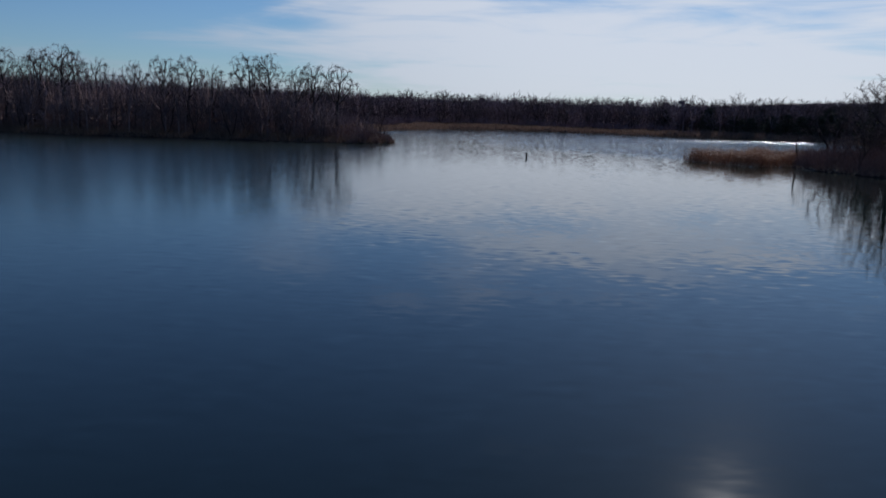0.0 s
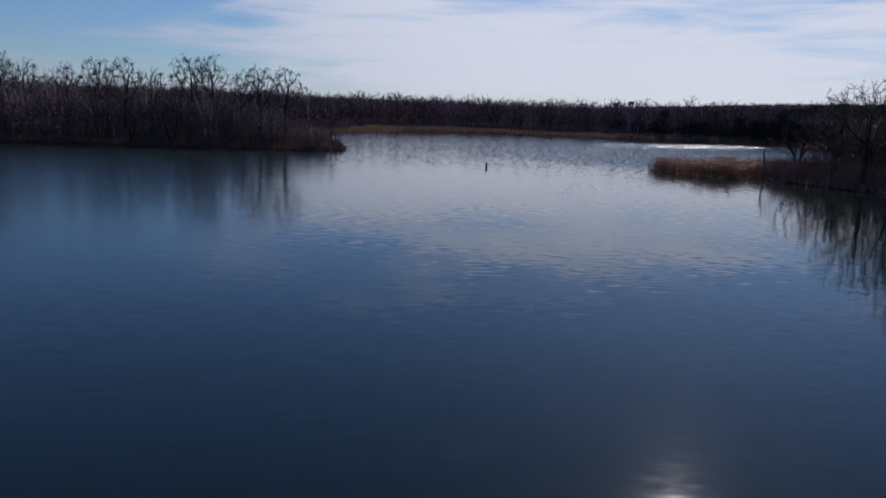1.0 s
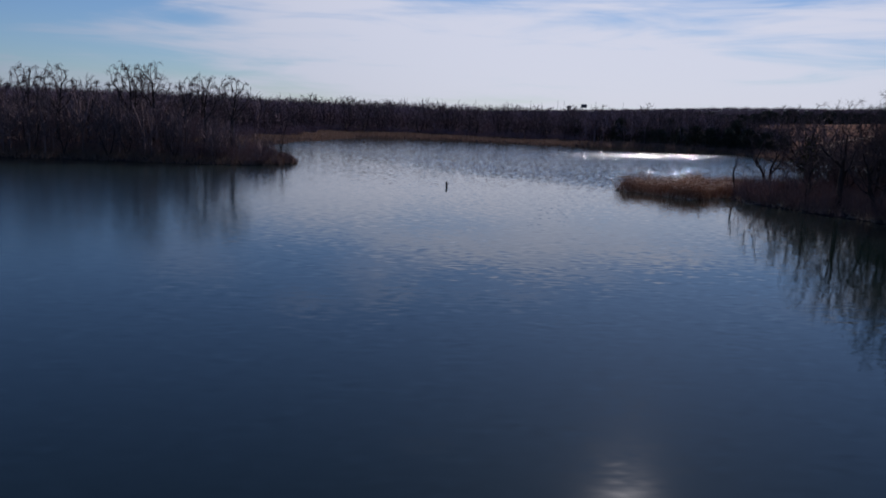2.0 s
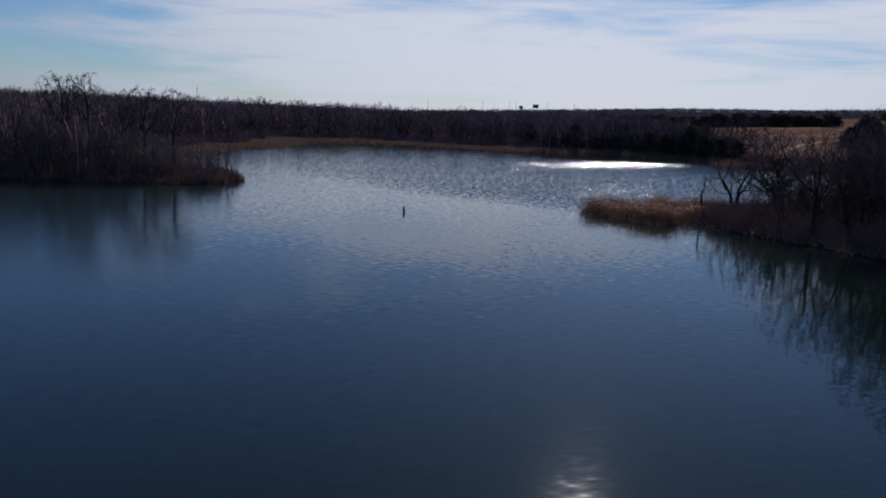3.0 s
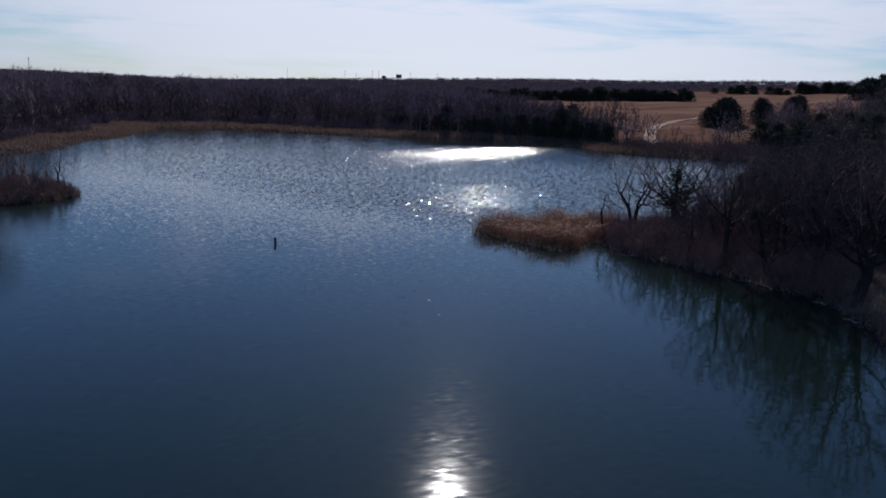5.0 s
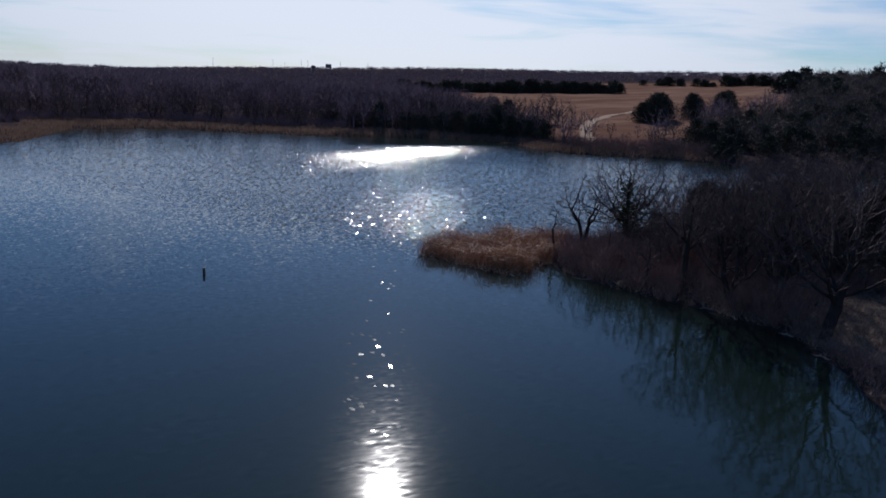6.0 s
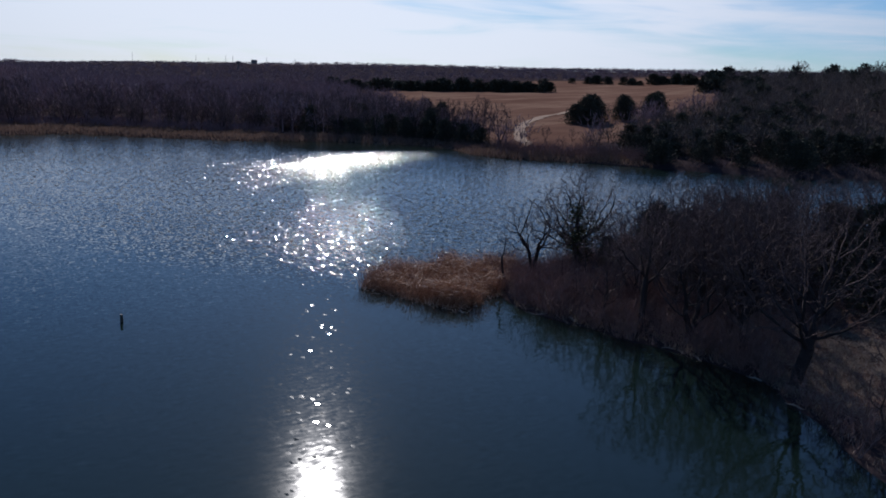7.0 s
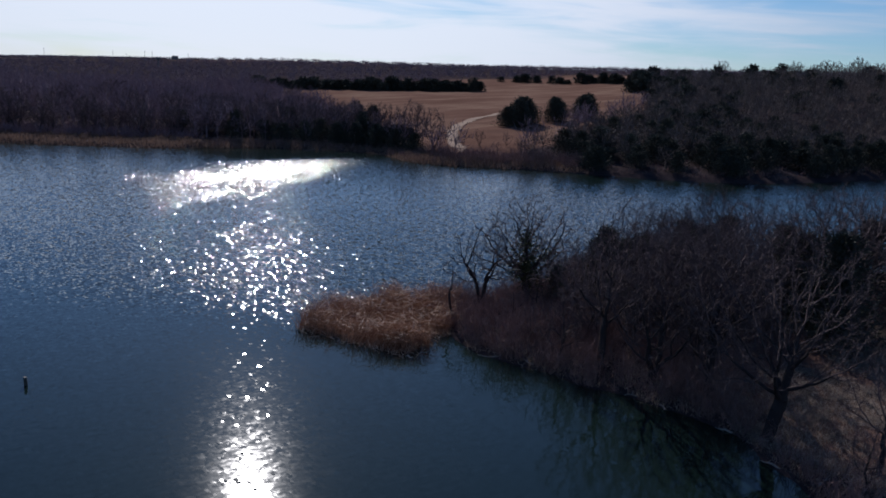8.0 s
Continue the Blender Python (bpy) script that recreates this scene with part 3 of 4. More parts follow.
def spit_trees():
    stag = bare_tree("oak_tree", 6, 9.0, "leafless spreading oak with ivy round its trunk on the spit", base=1.9, wide=5.2, count=800, step=0.27, tip=0.017, trunk_h=2.2, radius=0.34, twigs=3, twig_len=0.42, kink=0.32, droop=0.22)
    ivy_on(stag, 5, 2600, 5.4, 1.5)
    place(stag, 45.2, 84.0, 20)
    twin = bare_tree("dead_tree", 8, 6.6, "bare twin-stemmed dead tree beside the reeds", base=1.7, wide=3.6, count=260, step=0.26, tip=0.016, droop=0.15, trunk_h=2.0, radius=0.17, twigs=2, twig_len=0.35, kink=0.38, stems=2)
    place(twin, 41.3, 85.0, 0)
    sapling = bare_tree("sapling", 12, 4.0, "small crooked dead sapling at the water's edge", base=2.0, wide=1.3, count=34, step=0.22, trunk_h=2.0, radius=0.09, twigs=2, twig_len=0.3, kink=0.35, thick=0.03)
    place(sapling, 36.8, 82.4, 40)
    big = bare_tree("oak_tree", 21, 11.4, "tall leafless oak leaning over the bank", base=3.0, wide=5.6, count=1500, step=0.32, trunk_h=2.4, radius=0.34, twigs=4, twig_len=0.5, kink=0.2, lean=0.12)
    place(big, 39.9, 58.9, 0)
    fork = bare_tree("oak_tree", 33, 9.2, "many-stemmed leafless oak on the wooded spit", base=2.2, wide=4.0, count=1000, step=0.3, trunk_h=1.0, radius=0.2, twigs=4, twig_len=0.5, kink=0.18, stems=3)
    place(fork, 48.8, 76.5, 0)
    tall = bare_tree("oak_tree", 44, 10.8, "tall leafless oak among cedars on the spit", base=3.8, wide=4.2, count=1100, step=0.32, trunk_h=3.4, radius=0.27, twigs=4, twig_len=0.5, kink=0.2)
    place(tall, 58.5, 65.5, 0)
    for tmpl, x, y, turn, s in ((fork, 54.5, 77.5, 70, 0.9), (tall, 46.8, 66.8, 200, 0.93), (fork, 56.5, 81.0, 210, 0.85), (big, 52.5, 73.5, 310, 0.85), (tall, 63.5, 79.5, 20, 0.85), (big, 72.0, 66.0, 120, 0.95), (tall, 43.6, 69.0, 140, 0.84), (fork, 42.6, 74.6, 30, 0.7),
                                (fork, 48.2, 81.0, 250, 0.6), (fork, 61.0, 73.5, 160, 0.95), (big, 66.0, 68.0, 250, 0.95), (tall, 70.0, 74.0, 300, 0.9), (fork, 43.8, 71.2, 300, 0.76), (big, 67.0, 57.0, 40, 1.0), (big, 47.5, 70.5, 70, 0.8), (tall, 39.4, 70.2, 250, 0.82), (fork, 40.4, 67.0, 110, 0.92), (tall, 41.6, 63.8, 20, 0.95), (fork, 43.6, 65.4, 330, 0.95), (fork, 50.5, 69.0, 190, 0.95), (tall, 57.0, 71.0, 90, 0.9)):
        place(tmpl, x, y, turn, s)
    thin = bare_tree("young_tree", 51, 5.2, "slender leafless young tree on the bank", base=1.2, wide=1.9, count=260, step=0.26, kink=0.2, trunk_h=0.8, radius=0.08, twigs=3, twig_len=0.5, stems=2, thick=0.03, sides=(5, 3))
    for x, y, turn, s in ((45.0, 78.5, 60, 0.8), (41.8, 75.0, 110, 0.75), (42.4, 79.5, 200, 0.7), (39.6, 79.2, 10, 0.6), (46.0, 72.0, 90, 0.9), (50.5, 80.5, 30, 0.9),
                          (43.0, 66.0, 150, 0.85), (56.0, 84.0, 20, 0.8), (62.0, 81.0, 75, 0.9), (49.0, 85.0, 280, 0.7)):
        place(thin, x, y, turn, s)
    vase = bare_tree("young_tree", 52, 6.0, "slender forked bare tree on the grassy bank", base=2.0, wide=2.8, count=260, step=0.28, trunk_h=1.6, radius=0.13, twigs=2, twig_len=0.45, kink=0.2)
    place(vase, 40.5, 53.3, 0)
    srng = np.random.default_rng(66)
    sx, sy, sd = shore_points(srng, 420, 35, 74, 52, 91, 0.8, 24)
    for x, y in zip(sx, sy):
        if not in_clearing(x, y) and not (x < 46.5 and y > 77) and srng.uniform() < (0.16 if y < 78 else 0.2):
            tagged(place(thin, x, y, srng.uniform(0, 360), srng.uniform(0.55, 1.1)), group="young trees on the spit")
    cedar = cedar_tree(61, 5.6, 2.3, 4600, 0.22, "dark green cedar standing on the wooded spit")
    for x, y, turn, s in ((49.4, 80.4, 0, 0.85), (56.2, 64.8, 80, 1.3), (51.8, 76.0, 40, 0.9), (46.2, 81.6, 100, 0.5), (62.5, 71.0, 200, 1.05), (66.0, 75.0, 60, 1.0),
                          (66.5, 63.0, 300, 1.1), (50.0, 78.2, 10, 0.9), (54.0, 80.2, 150, 0.85), (58.0, 77.0, 220, 1.0), (46.6, 76.0, 330, 0.6), (71.0, 70.0, 20, 1.15), (52.5, 82.5, 40, 0.9), (60.5, 81.0, 120, 0.95), (55.5, 73.5, 10, 0.95), (50.0, 72.5, 260, 0.8), (48.0, 70.0, 190, 0.75), (53.0, 69.5, 90, 0.85), (59.0, 70.5, 330, 1.0), (65.0, 80.0, 210, 1.0), (45.4, 72.6, 30, 0.6), (61.0, 66.5, 170, 1.0)):
        place(cedar, x, y, turn, s * 1.12)


spit_trees()


# ---- other woods: light templates, then the uncountable far trees
def scatter(rng, x0, x1, y0, y1, step):
    gx, gy = np.meshgrid(np.arange(x0, x1, step), np.arange(y0, y1, step))
    x = gx.ravel() + rng.uniform(-0.5, 0.5, gx.size) * step
    y = gy.ravel() + rng.uniform(-0.5, 0.5, gx.size) * step
    return x, y


def left_woods():
    rng = np.random.default_rng(101)
    crowns = [bare_tree("oak_tree", 110 + k, h, "leafless oak standing above the wooded point", base=4.8, wide=w, count=380, step=0.26, trunk_h=4.4, radius=0.22, twigs=5, twig_len=0.42, twig_width=0.02, tip=0.012, kink=0.2, fan=0.95)
              for k, (h, w) in enumerate(((10.5, 2.6), (11.0, 3.2), (10.1, 2.3)))]
    for k, (x, y, s) in enumerate(((-14.6, 112.0, 0.93), (-18.0, 113.0, 0.9), (-20.4, 113.4, 0.92), (-24.8, 114.6, 1.03), (-27.6, 115.0, 1.0), (-32.2, 114.0, 0.9), (-35.6, 113.0, 0.97),
                                   (-39.2, 114.0, 0.92), (-48.2, 113.5, 0.95), (-52.5, 113.0, 1.05), (-56.5, 114.5, 0.98), (-44.5, 117.0, 0.94), (-62.0, 115.0, 1.0), (-67.0, 118.0, 1.05), (-59.5, 118.0, 1.05), (-54.0, 119.0, 1.02))):
        tagged(place(crowns[k % 3], x, y, rng.uniform(0, 360), s), group="tall oaks on the wooded point")
    mids = [bare_tree("young_tree", 130 + k, h, "slender leafless tree in dense lakeside woods", base=0.7, wide=w, count=300, step=0.36, trunk_h=0.6, radius=0.09, twigs=4, twig_len=0.6, twig_width=0.024, kink=0.2, stems=2, tip=0.011, thick=0.04, sides=(5, 3))
            for k, (h, w) in enumerate(((7.8, 2.9), (8.4, 3.2), (7.2, 2.8), (8.8, 3.1)))]
    x, y = scatter(rng, -80, -5, 104, 124, 3.6)
    d = shore_distance(x, y)
    taper = np.clip((-x - 4) / 24, 0.3, 1.0) ** 0.7
    for px, py, pd, ts in zip(x, y, d, taper):
        if pd > 0.8 and rng.uniform() < 0.92:
            tagged(place(mids[rng.integers(4)], px, py, rng.uniform(0, 360), ts * rng.uniform(0.6, 0.92) * (0.8 + 0.35 * float(value_noise(px, py, 9, 91)))), group="young trees on the wooded point")


left_woods()


def tip_trees():
    tree = bare_tree("sapling", 77, 3.6, "thin dead sapling at the tip of the wooded point", base=1.3, wide=1.2, count=50, step=0.25, trunk_h=1.2, radius=0.08, twigs=2, twig_len=0.4, kink=0.4, thick=0.03)
    for x, y, turn, s in ((-8.7, 113.2, 0, 1.3), (-7.9, 110.6, 140, 0.75), (-9.6, 112.4, 70, 1.15), (-10.6, 110.4, 200, 0.9), (-11.8, 112.8, 20, 1.25)):
        place(tree, x, y, turn, s)


tip_trees()


def far_shore_trees():
    rng = np.random.default_rng(202)
    kinds = [bare_tree("bare_tree", 210 + k, h, "leafless tree at the edge of the far woods", base=0.8, wide=w, count=230, step=0.45, trunk_h=0.7, radius=0.12, twigs=4, twig_len=0.8, kink=0.2, twig_width=0.05, stems=2, tip=0.02, thick=0.06, sides=(5, 3))
             for k, (h, w) in enumerate(((7.8, 3.3), (8.6, 3.6), (7.0, 3.2)))]
    x, y = scatter(rng, -30, 135, 135, 262, 5.1)
    d = shore_distance(x, y)
    for px, py, pd in zip(x, y, d):
        belt = 7 if px > 62 else 14 if py > 200 else 9
        if belt < pd < belt + (24 if 60 < px < 126 else 9) and in_field(px, py) < 0.2 and px < 107 and not (84 < px < 104 and py < 192):
            tagged(place(kinds[rng.integers(3)], px, py, rng.uniform(0, 360), rng.uniform(0.75, 1.15) * (1.2 if px > 60 else 1.0)), group="trees along the far shore")
    scrub = bare_tree("scrub_tree", 230, 4.2, "small bare scrub tree beside the dirt track", base=0.7, wide=1.5, count=130, step=0.3, trunk_h=0.5, radius=0.06, twigs=3, twig_len=0.6, twig_width=0.035, stems=3, thick=0.03)
    for px, py, s in ((119.5, 187, 1.0), (113.0, 172.5, 0.8), (121.0, 174, 0.9), (124.5, 183, 0.85), (116.5, 165, 0.8), (118.5, 170, 0.9), (110.5, 182, 1.1)):
        tagged(place(scrub, px, py, rng.uniform(0, 360), s), group="scrub trees by the track")


far_shore_trees()


def cove_cedars():
    rng = np.random.default_rng(303)
    kinds = [cedar_tree(310 + k, h, r, 2200, 0.36, "dark broad cedar on the grassy slope beyond the cove", blunt=b) for k, (h, r, b) in enumerate(((6.2, 3.3, 0.5), (5.4, 3.0, 0.8), (7.2, 3.0, 0.25)))]
    solid = cedar_tree(340, 6.4, 3.1, 4200, 0.36, "dark broad cedar standing free in the dry field", blunt=0.55)
    # the clump that stands free in the hayfield
    for x, y, s in ((154.6, 214.0, 1.15), (158.6, 217.0, 1.3), (162.0, 219.4, 1.05), (153.0, 217.0, 0.95), (172.0, 218.0, 1.05), (176.0, 220.4, 1.0), (185.0, 219.0, 1.3), (189.5, 222.0, 1.2)):
        tagged(place(solid, x, y, rng.uniform(0, 360), s * rng.uniform(1.0, 1.2), stretch=rng.uniform(0.85, 1.05)), group="cedars in the hayfield")
    for k in range(46):
        px, py = rng.uniform(62, 124), rng.uniform(184, 236)
        if float(shore_distance([px], [py])[0]) > 8 and in_field(px, py) < 0.3:
            tagged(place(kinds[rng.integers(3)], px, py, rng.uniform(0, 360), rng.uniform(0.7, 1.25)), group="cedars on the point of the far shore")
    for x, y, s in ((90.5, 203.5, 0.85), (94.0, 200.5, 0.9), (97.0, 196.5, 0.95), (99.0, 191.0, 0.85), (100.5, 185.5, 0.75), (93.5, 207.5, 1.0), (97.5, 203.5, 1.0), (101.0, 198.0, 0.95), (103.5, 192.5, 0.8), (89.0, 209.0, 1.05), (84.5, 208.0, 0.95), (80.0, 210.0, 1.0)):
        tagged(place(kinds[rng.integers(3)], x, y, rng.uniform(0, 360), s, stretch=rng.uniform(0.8, 1.0)), group="cedars on the point of the far shore")
    # thicket on the cove's far bank
    x, y = scatter(rng, 112, 215, 112, 215, 6.0)
    d = shore_distance(x, y)
    ridge = 168 + (x - 118) * 0.52
    for px, py, pd, top in zip(x, y, d, ridge):
        if pd > 0.5 and py > 125 and py < top - 6 and in_field(px, py) < 0.3 and px > 116 and rng.uniform() < (0.92 if pd < 20 else 0.5):
            tagged(place(kinds[rng.integers(3)], px, py, rng.uniform(0, 360), rng.uniform(0.7, 1.2), stretch=rng.uniform(0.8, 1.05)), group="cedar thicket beyond the cove")
    hedge = [cedar_tree(330 + k, h, r, 420, 1.0, "dark bushy juniper in a field hedge", "juniper_bush", blunt=0.8) for k, (h, r) in enumerate(((5.6, 3.2), (4.6, 3.0), (6.4, 3.0)))]
    # hedges across the slope
    for (x0, y0), (x1, y1), count, s in (((252, 364), (166, 452), 100, 1.0), ((324, 428), (346, 365), 16, 1.0), ((345, 372), (352, 330), 16, 1.0), ((300, 300), (350, 336), 30, 1.1), ((258, 240), (330, 316), 34, 1.0)):
        for k in range(count):
            u = (k + rng.uniform(-0.3, 0.3)) / count
            tagged(place(hedge[rng.integers(3)], x0 + (x1 - x0) * u + rng.normal(0, 3), y0 + (y1 - y0) * u + rng.normal(0, 3), rng.uniform(0, 360), s * rng.uniform(0.7, 1.3), stretch=rng.uniform(0.65, 1.05)), group="cedars of the field hedges")
    for k in range(60):
        px, py = rng.uniform(235, 430), rng.uniform(190, 335)
        if in_field(px, py) < 0.1:
            tagged(place(hedge[rng.integers(3)], px, py, rng.uniform(0, 360), rng.uniform(0.7, 1.4), stretch=rng.uniform(0.8, 1.2)), group="cedars on the far hillside")


cove_cedars()


def far_woods():
    """Bare woods that cover the land to the horizon: past counting."""
    rng = np.random.default_rng(404)

    def light_tree(count, width, wide=0.34, low=0.16, length=0.17):
        """A round-headed bare tree, one metre high: a few limbs and a dome of twigs."""
        u = unit(rng.normal(size=(count, 3)))
        r = rng.uniform(0, 1, count)[:, None] ** 0.4
        squash = rng.uniform(0.85, 1.15, 2)
        p = u * r * [wide * squash[0], wide * squash[1], (0.93 - low) / 2] + [0, 0, (0.93 + low) / 2]
        d = unit(p - [0, 0, 0.2]) + rng.normal(0, 0.45, (count, 3))
        k = np.argsort(-p[:, 2] + rng.normal(0, 0.2, count))[:5]
        foot = np.array([0, 0, 0.3])
        p0 = np.concatenate([[[0, 0, -0.03]], np.repeat(foot[None], 5, 0)])
        p1 = np.concatenate([[foot], p[k]])
        return joined([tubes(p0, p1, np.r_[0.014, np.full(5, 0.009)], np.r_[0.01, np.full(5, 0.003)], 3),
                       slivers(rng, p - d * length * 0.4, d, length * rng.uniform(0.6, 1.3, count), width)])

    def plant(name, label, x, y, kinds, heights, mat=None):
        z = ground_height(x, y)
        pieces = []
        which = rng.integers(len(kinds), size=len(x))
        turn = rng.uniform(0, 6.28, len(x))
        girth = rng.uniform(0.85, 1.25, len(x))
        for k, (v, f) in enumerate(kinds):
            m = which == k
            c, s = np.cos(turn[m])[:, None] * girth[m][:, None], np.sin(turn[m])[:, None] * girth[m][:, None]
            h = heights[m][:, None]
            vx = (v[None, :, 0] * c - v[None, :, 1] * s) * h + x[m][:, None]
            vy = (v[None, :, 0] * s + v[None, :, 1] * c) * h + y[m][:, None]
            vz = v[None, :, 2] * h + z[m][:, None]
            V = np.stack([vx, vy, vz], -1).reshape(-1, 3)
            F = (np.arange(m.sum()) * len(v))[:, None, None] + f[None]
            pieces.append((V, F.reshape(-1, 3)))
        V, F = joined(pieces)
        tagged(mesh_object(name, V, F, mat or WOODS), label, "woods", kind="stuff")

    def open_ground(x, y):
        return (in_field(x, y) > 0.05) | ((value_noise(x, y, 160, 21) > 0.74) & (np.hypot(x, y) > 430) & (x > 330))

    def wedge(x, y):
        a = np.degrees(np.arctan2(x - 1, y - 20))
        return (a > -42) & (a < 76)

    x, y = scatter(rng, -170, 430, 110, 470, 4.4)
    d = shore_distance(x, y)
    cove = (x > 110) & (x < 215) & (y < 168 + (x - 118) * 0.52)
    m = wedge(x, y) & ~open_ground(x, y) & (d > np.where(x > 62, 7, np.where(y < 200, 10, 16))) & (np.hypot(x, y) < 470) & ~((x > -82) & (x < 0) & (y < 126)) & ~cove
    m &= rng.uniform(size=len(x)) < np.where(x > 245, 0.85, 0.95)
    x, y = x[m], y[m]
    tops = rng.uniform(6.2, 9.6, len(x)) * (0.78 + 0.46 * value_noise(x, y, 22, 93))
    east = x > 150 + (y - 150) * 0.9
    kinds = [light_tree(80, 0.016) for _ in range(8)]
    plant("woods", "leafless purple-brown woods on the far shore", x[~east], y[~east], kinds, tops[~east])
    plant("woods", "grey-brown leafless woods on the hill behind the cove", x[east], y[east], kinds, tops[east] * 0.9, COVE_TWIG)
    # bare oaks between the cedars behind the cove
    x, y = scatter(rng, 112, 216, 122, 216, 4.6)
    d = shore_distance(x, y)
    m = (x > 116) & (y < 168 + (x - 118) * 0.52) & (d > 4) & (in_field(x, y) < 0.2) & (rng.uniform(size=len(x)) < np.where(d > 14, 0.8, 0.3))
    x, y = x[m], y[m]
    plant("woods", "round grey-brown bare crowns among the cedars of the cove", x, y, [light_tree(150, 0.02, 0.4) for _ in range(8)], rng.uniform(5.4, 7.6, len(x)), COVE_TWIG)
    # depth of the wooded point
    x, y = scatter(rng, -95, -7, 107, 127, 1.9)
    d = shore_distance(x, y)
    m = d > 1.4
    x, y = x[m], y[m]
    plant("woods", "dense leafless thicket inside the wooded point", x, y, [light_tree(90, 0.0085, 0.32, 0.04) for _ in range(8)],
          rng.uniform(5.4, 8.2, len(x)) * (0.8 + 0.35 * value_noise(x, y, 9, 91)) * np.clip((-x - 4) / 24, 0.3, 1.0) ** 0.6, POINT_TWIG)
    # taller crowns that break the skyline
    big = bare_tree("bare_tree", 940, 10.2, "tall round-crowned bare tree above the far woods", base=3.5, wide=4.6, kink=0.18, fan=0.9, count=520, step=0.5, trunk_h=3.2, radius=0.24, twigs=4, twig_len=0.9, twig_width=0.05, tip=0.022, thick=0.09, sides=(5, 3))
    for k in range(34):
        a, r = radians(-12 + k * 1.15 + rng.uniform(-0.5, 0.5)), rng.uniform(255, 340)
        px, py = r * math.sin(a), r * math.cos(a)
        if not open_ground(np.array([px]), np.array([py]))[0]:
            tagged(place(big, px, py, rng.uniform(0, 360), rng.uniform(0.72, 1.0)), group="tall trees of the far woods")
    x, y = scatter(rng, -500, 900, 200, 950, 9.4)
    r = np.hypot(x, y)
    m = wedge(x, y) & (r > 470) & (r < 950) & ~open_ground(x, y)
    x, y = x[m], y[m]
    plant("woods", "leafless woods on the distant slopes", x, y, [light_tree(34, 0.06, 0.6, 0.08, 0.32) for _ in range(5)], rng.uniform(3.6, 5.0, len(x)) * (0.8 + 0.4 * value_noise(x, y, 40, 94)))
    x, y = scatter(rng, -1500, 2600, 300, 2800, 29.0)
    r = np.hypot(x, y)
    m = wedge(x, y) & (r > 950) & (r < 2800) & (value_noise(x, y, 260, 31) > 0.12)
    x, y = x[m], y[m]
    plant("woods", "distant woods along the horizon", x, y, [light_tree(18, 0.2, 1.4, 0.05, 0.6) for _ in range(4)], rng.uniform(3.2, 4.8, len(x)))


far_woods()


# ------------------------------------------------------------ reeds, brush and grass
def reed_bed():
    """The bed of dry reeds off the tip of the spit."""
    rng = np.random.default_rng(505)
    n = 7500
    x, y = rng.uniform(25.5, 41.5, n * 3), rng.uniform(77.5, 91.0, n * 3)
    edge = np.array([(26.2, 86.3), (27.6, 83.2), (28.8, 80.8), (30.0, 78.3), (32.8, 79.7), (35.4, 80.8), (38.5, 84.0), (41.0, 87.5), (39.5, 89.2), (36.0, 90.0), (32.0, 90.2), (29.0, 88.9)])
    a, b = edge, np.roll(edge, -1, 0)
    wx = x + (value_noise(x, y, 1.2, 41) - 0.5) * 1.2
    wy = y + (value_noise(x, y, 1.2, 42) - 0.5) * 1.2
    inside = np.zeros(len(x), bool)
    for (ax, ay), (bx, by) in zip(a, b):
        inside ^= ((ay > wy) != (by > wy)) & (wx < ax + (wy - ay) * (bx - ax) / (by - ay + 1e-9))
    x, y = x[inside][:n], y[inside][:n]
    n = len(x)
    clump = value_noise(x, y, 1.5, 43)
    h = (1.0 + 1.15 * clump) * rng.uniform(0.7, 1.12, n)
    p = np.stack([x, y, np.full(n, -0.1)], 1)
    sway = np.stack([value_noise(x, y, 2.2, 44) - 0.5, value_noise(x, y, 2.2, 45) - 0.5, np.zeros(n)], 1)
    d = unit(rng.normal(0, 0.2, (n, 3)) * [1, 1, 0] + sway * 0.9 + [0.05, 0, 1.0])
    v1 = ribbons(rng, p, d, h, rng.uniform(0.022, 0.05, n), rng.uniform(0.0, 0.6, n))
    k = rng.choice(n, n // 3, replace=False)
    fallen = unit(rng.normal(0, 1, (len(k), 3)) * [1, 1, 0.25] + [0, 0, 0.35])
    v2 = ribbons(rng, p[k] + d[k] * (h[k] * rng.uniform(0.4, 0.9, len(k)))[:, None], fallen, rng.uniform(0.5, 1.2, len(k)), rng.uniform(0.025, 0.055, len(k)), rng.uniform(0.2, 0.9, len(k)))
    V, F = joined([v1, v2])
    tagged(mesh_object("reed_bed", V, F, REED), "dense bed of dry orange-tan reeds standing in shallow water", "reeds", kind="stuff")
    # pale broken stems along the outer edge
    m = 260
    i = rng.integers(0, len(edge) - 5, m)
    t = rng.uniform(0, 1, m)[:, None]
    q = edge[i] * (1 - t) + edge[i + 1] * t + rng.normal(0, 0.25, (m, 2))
    p = np.c_[q, np.full(m, 0.0)]
    v3 = ribbons(rng, p, unit(rng.normal(0, 0.6, (m, 3)) * [1, 1, 0.2] + [0, 0, 0.5]), rng.uniform(0.4, 1.0, m), rng.uniform(0.02, 0.04, m), rng.uniform(0, 0.6, m))
    k = rng.choice(n, 900, replace=False)
    w = ribbons(rng, np.stack([x[k], y[k], h[k] * 0.72], 1), unit(rng.normal(0, 1, (900, 3)) * [1, 1, 0.3] + [0, 0, 0.5]), rng.uniform(0.5, 1.1, 900), rng.uniform(0.03, 0.055, 900), rng.uniform(0.1, 0.7, 900))
    v3 = joined([v3, w])
    tagged(mesh_object("broken_reeds", *v3, REED_PALE), "pale broken reed stems over the reed bed", "reeds", kind="stuff")


reed_bed()


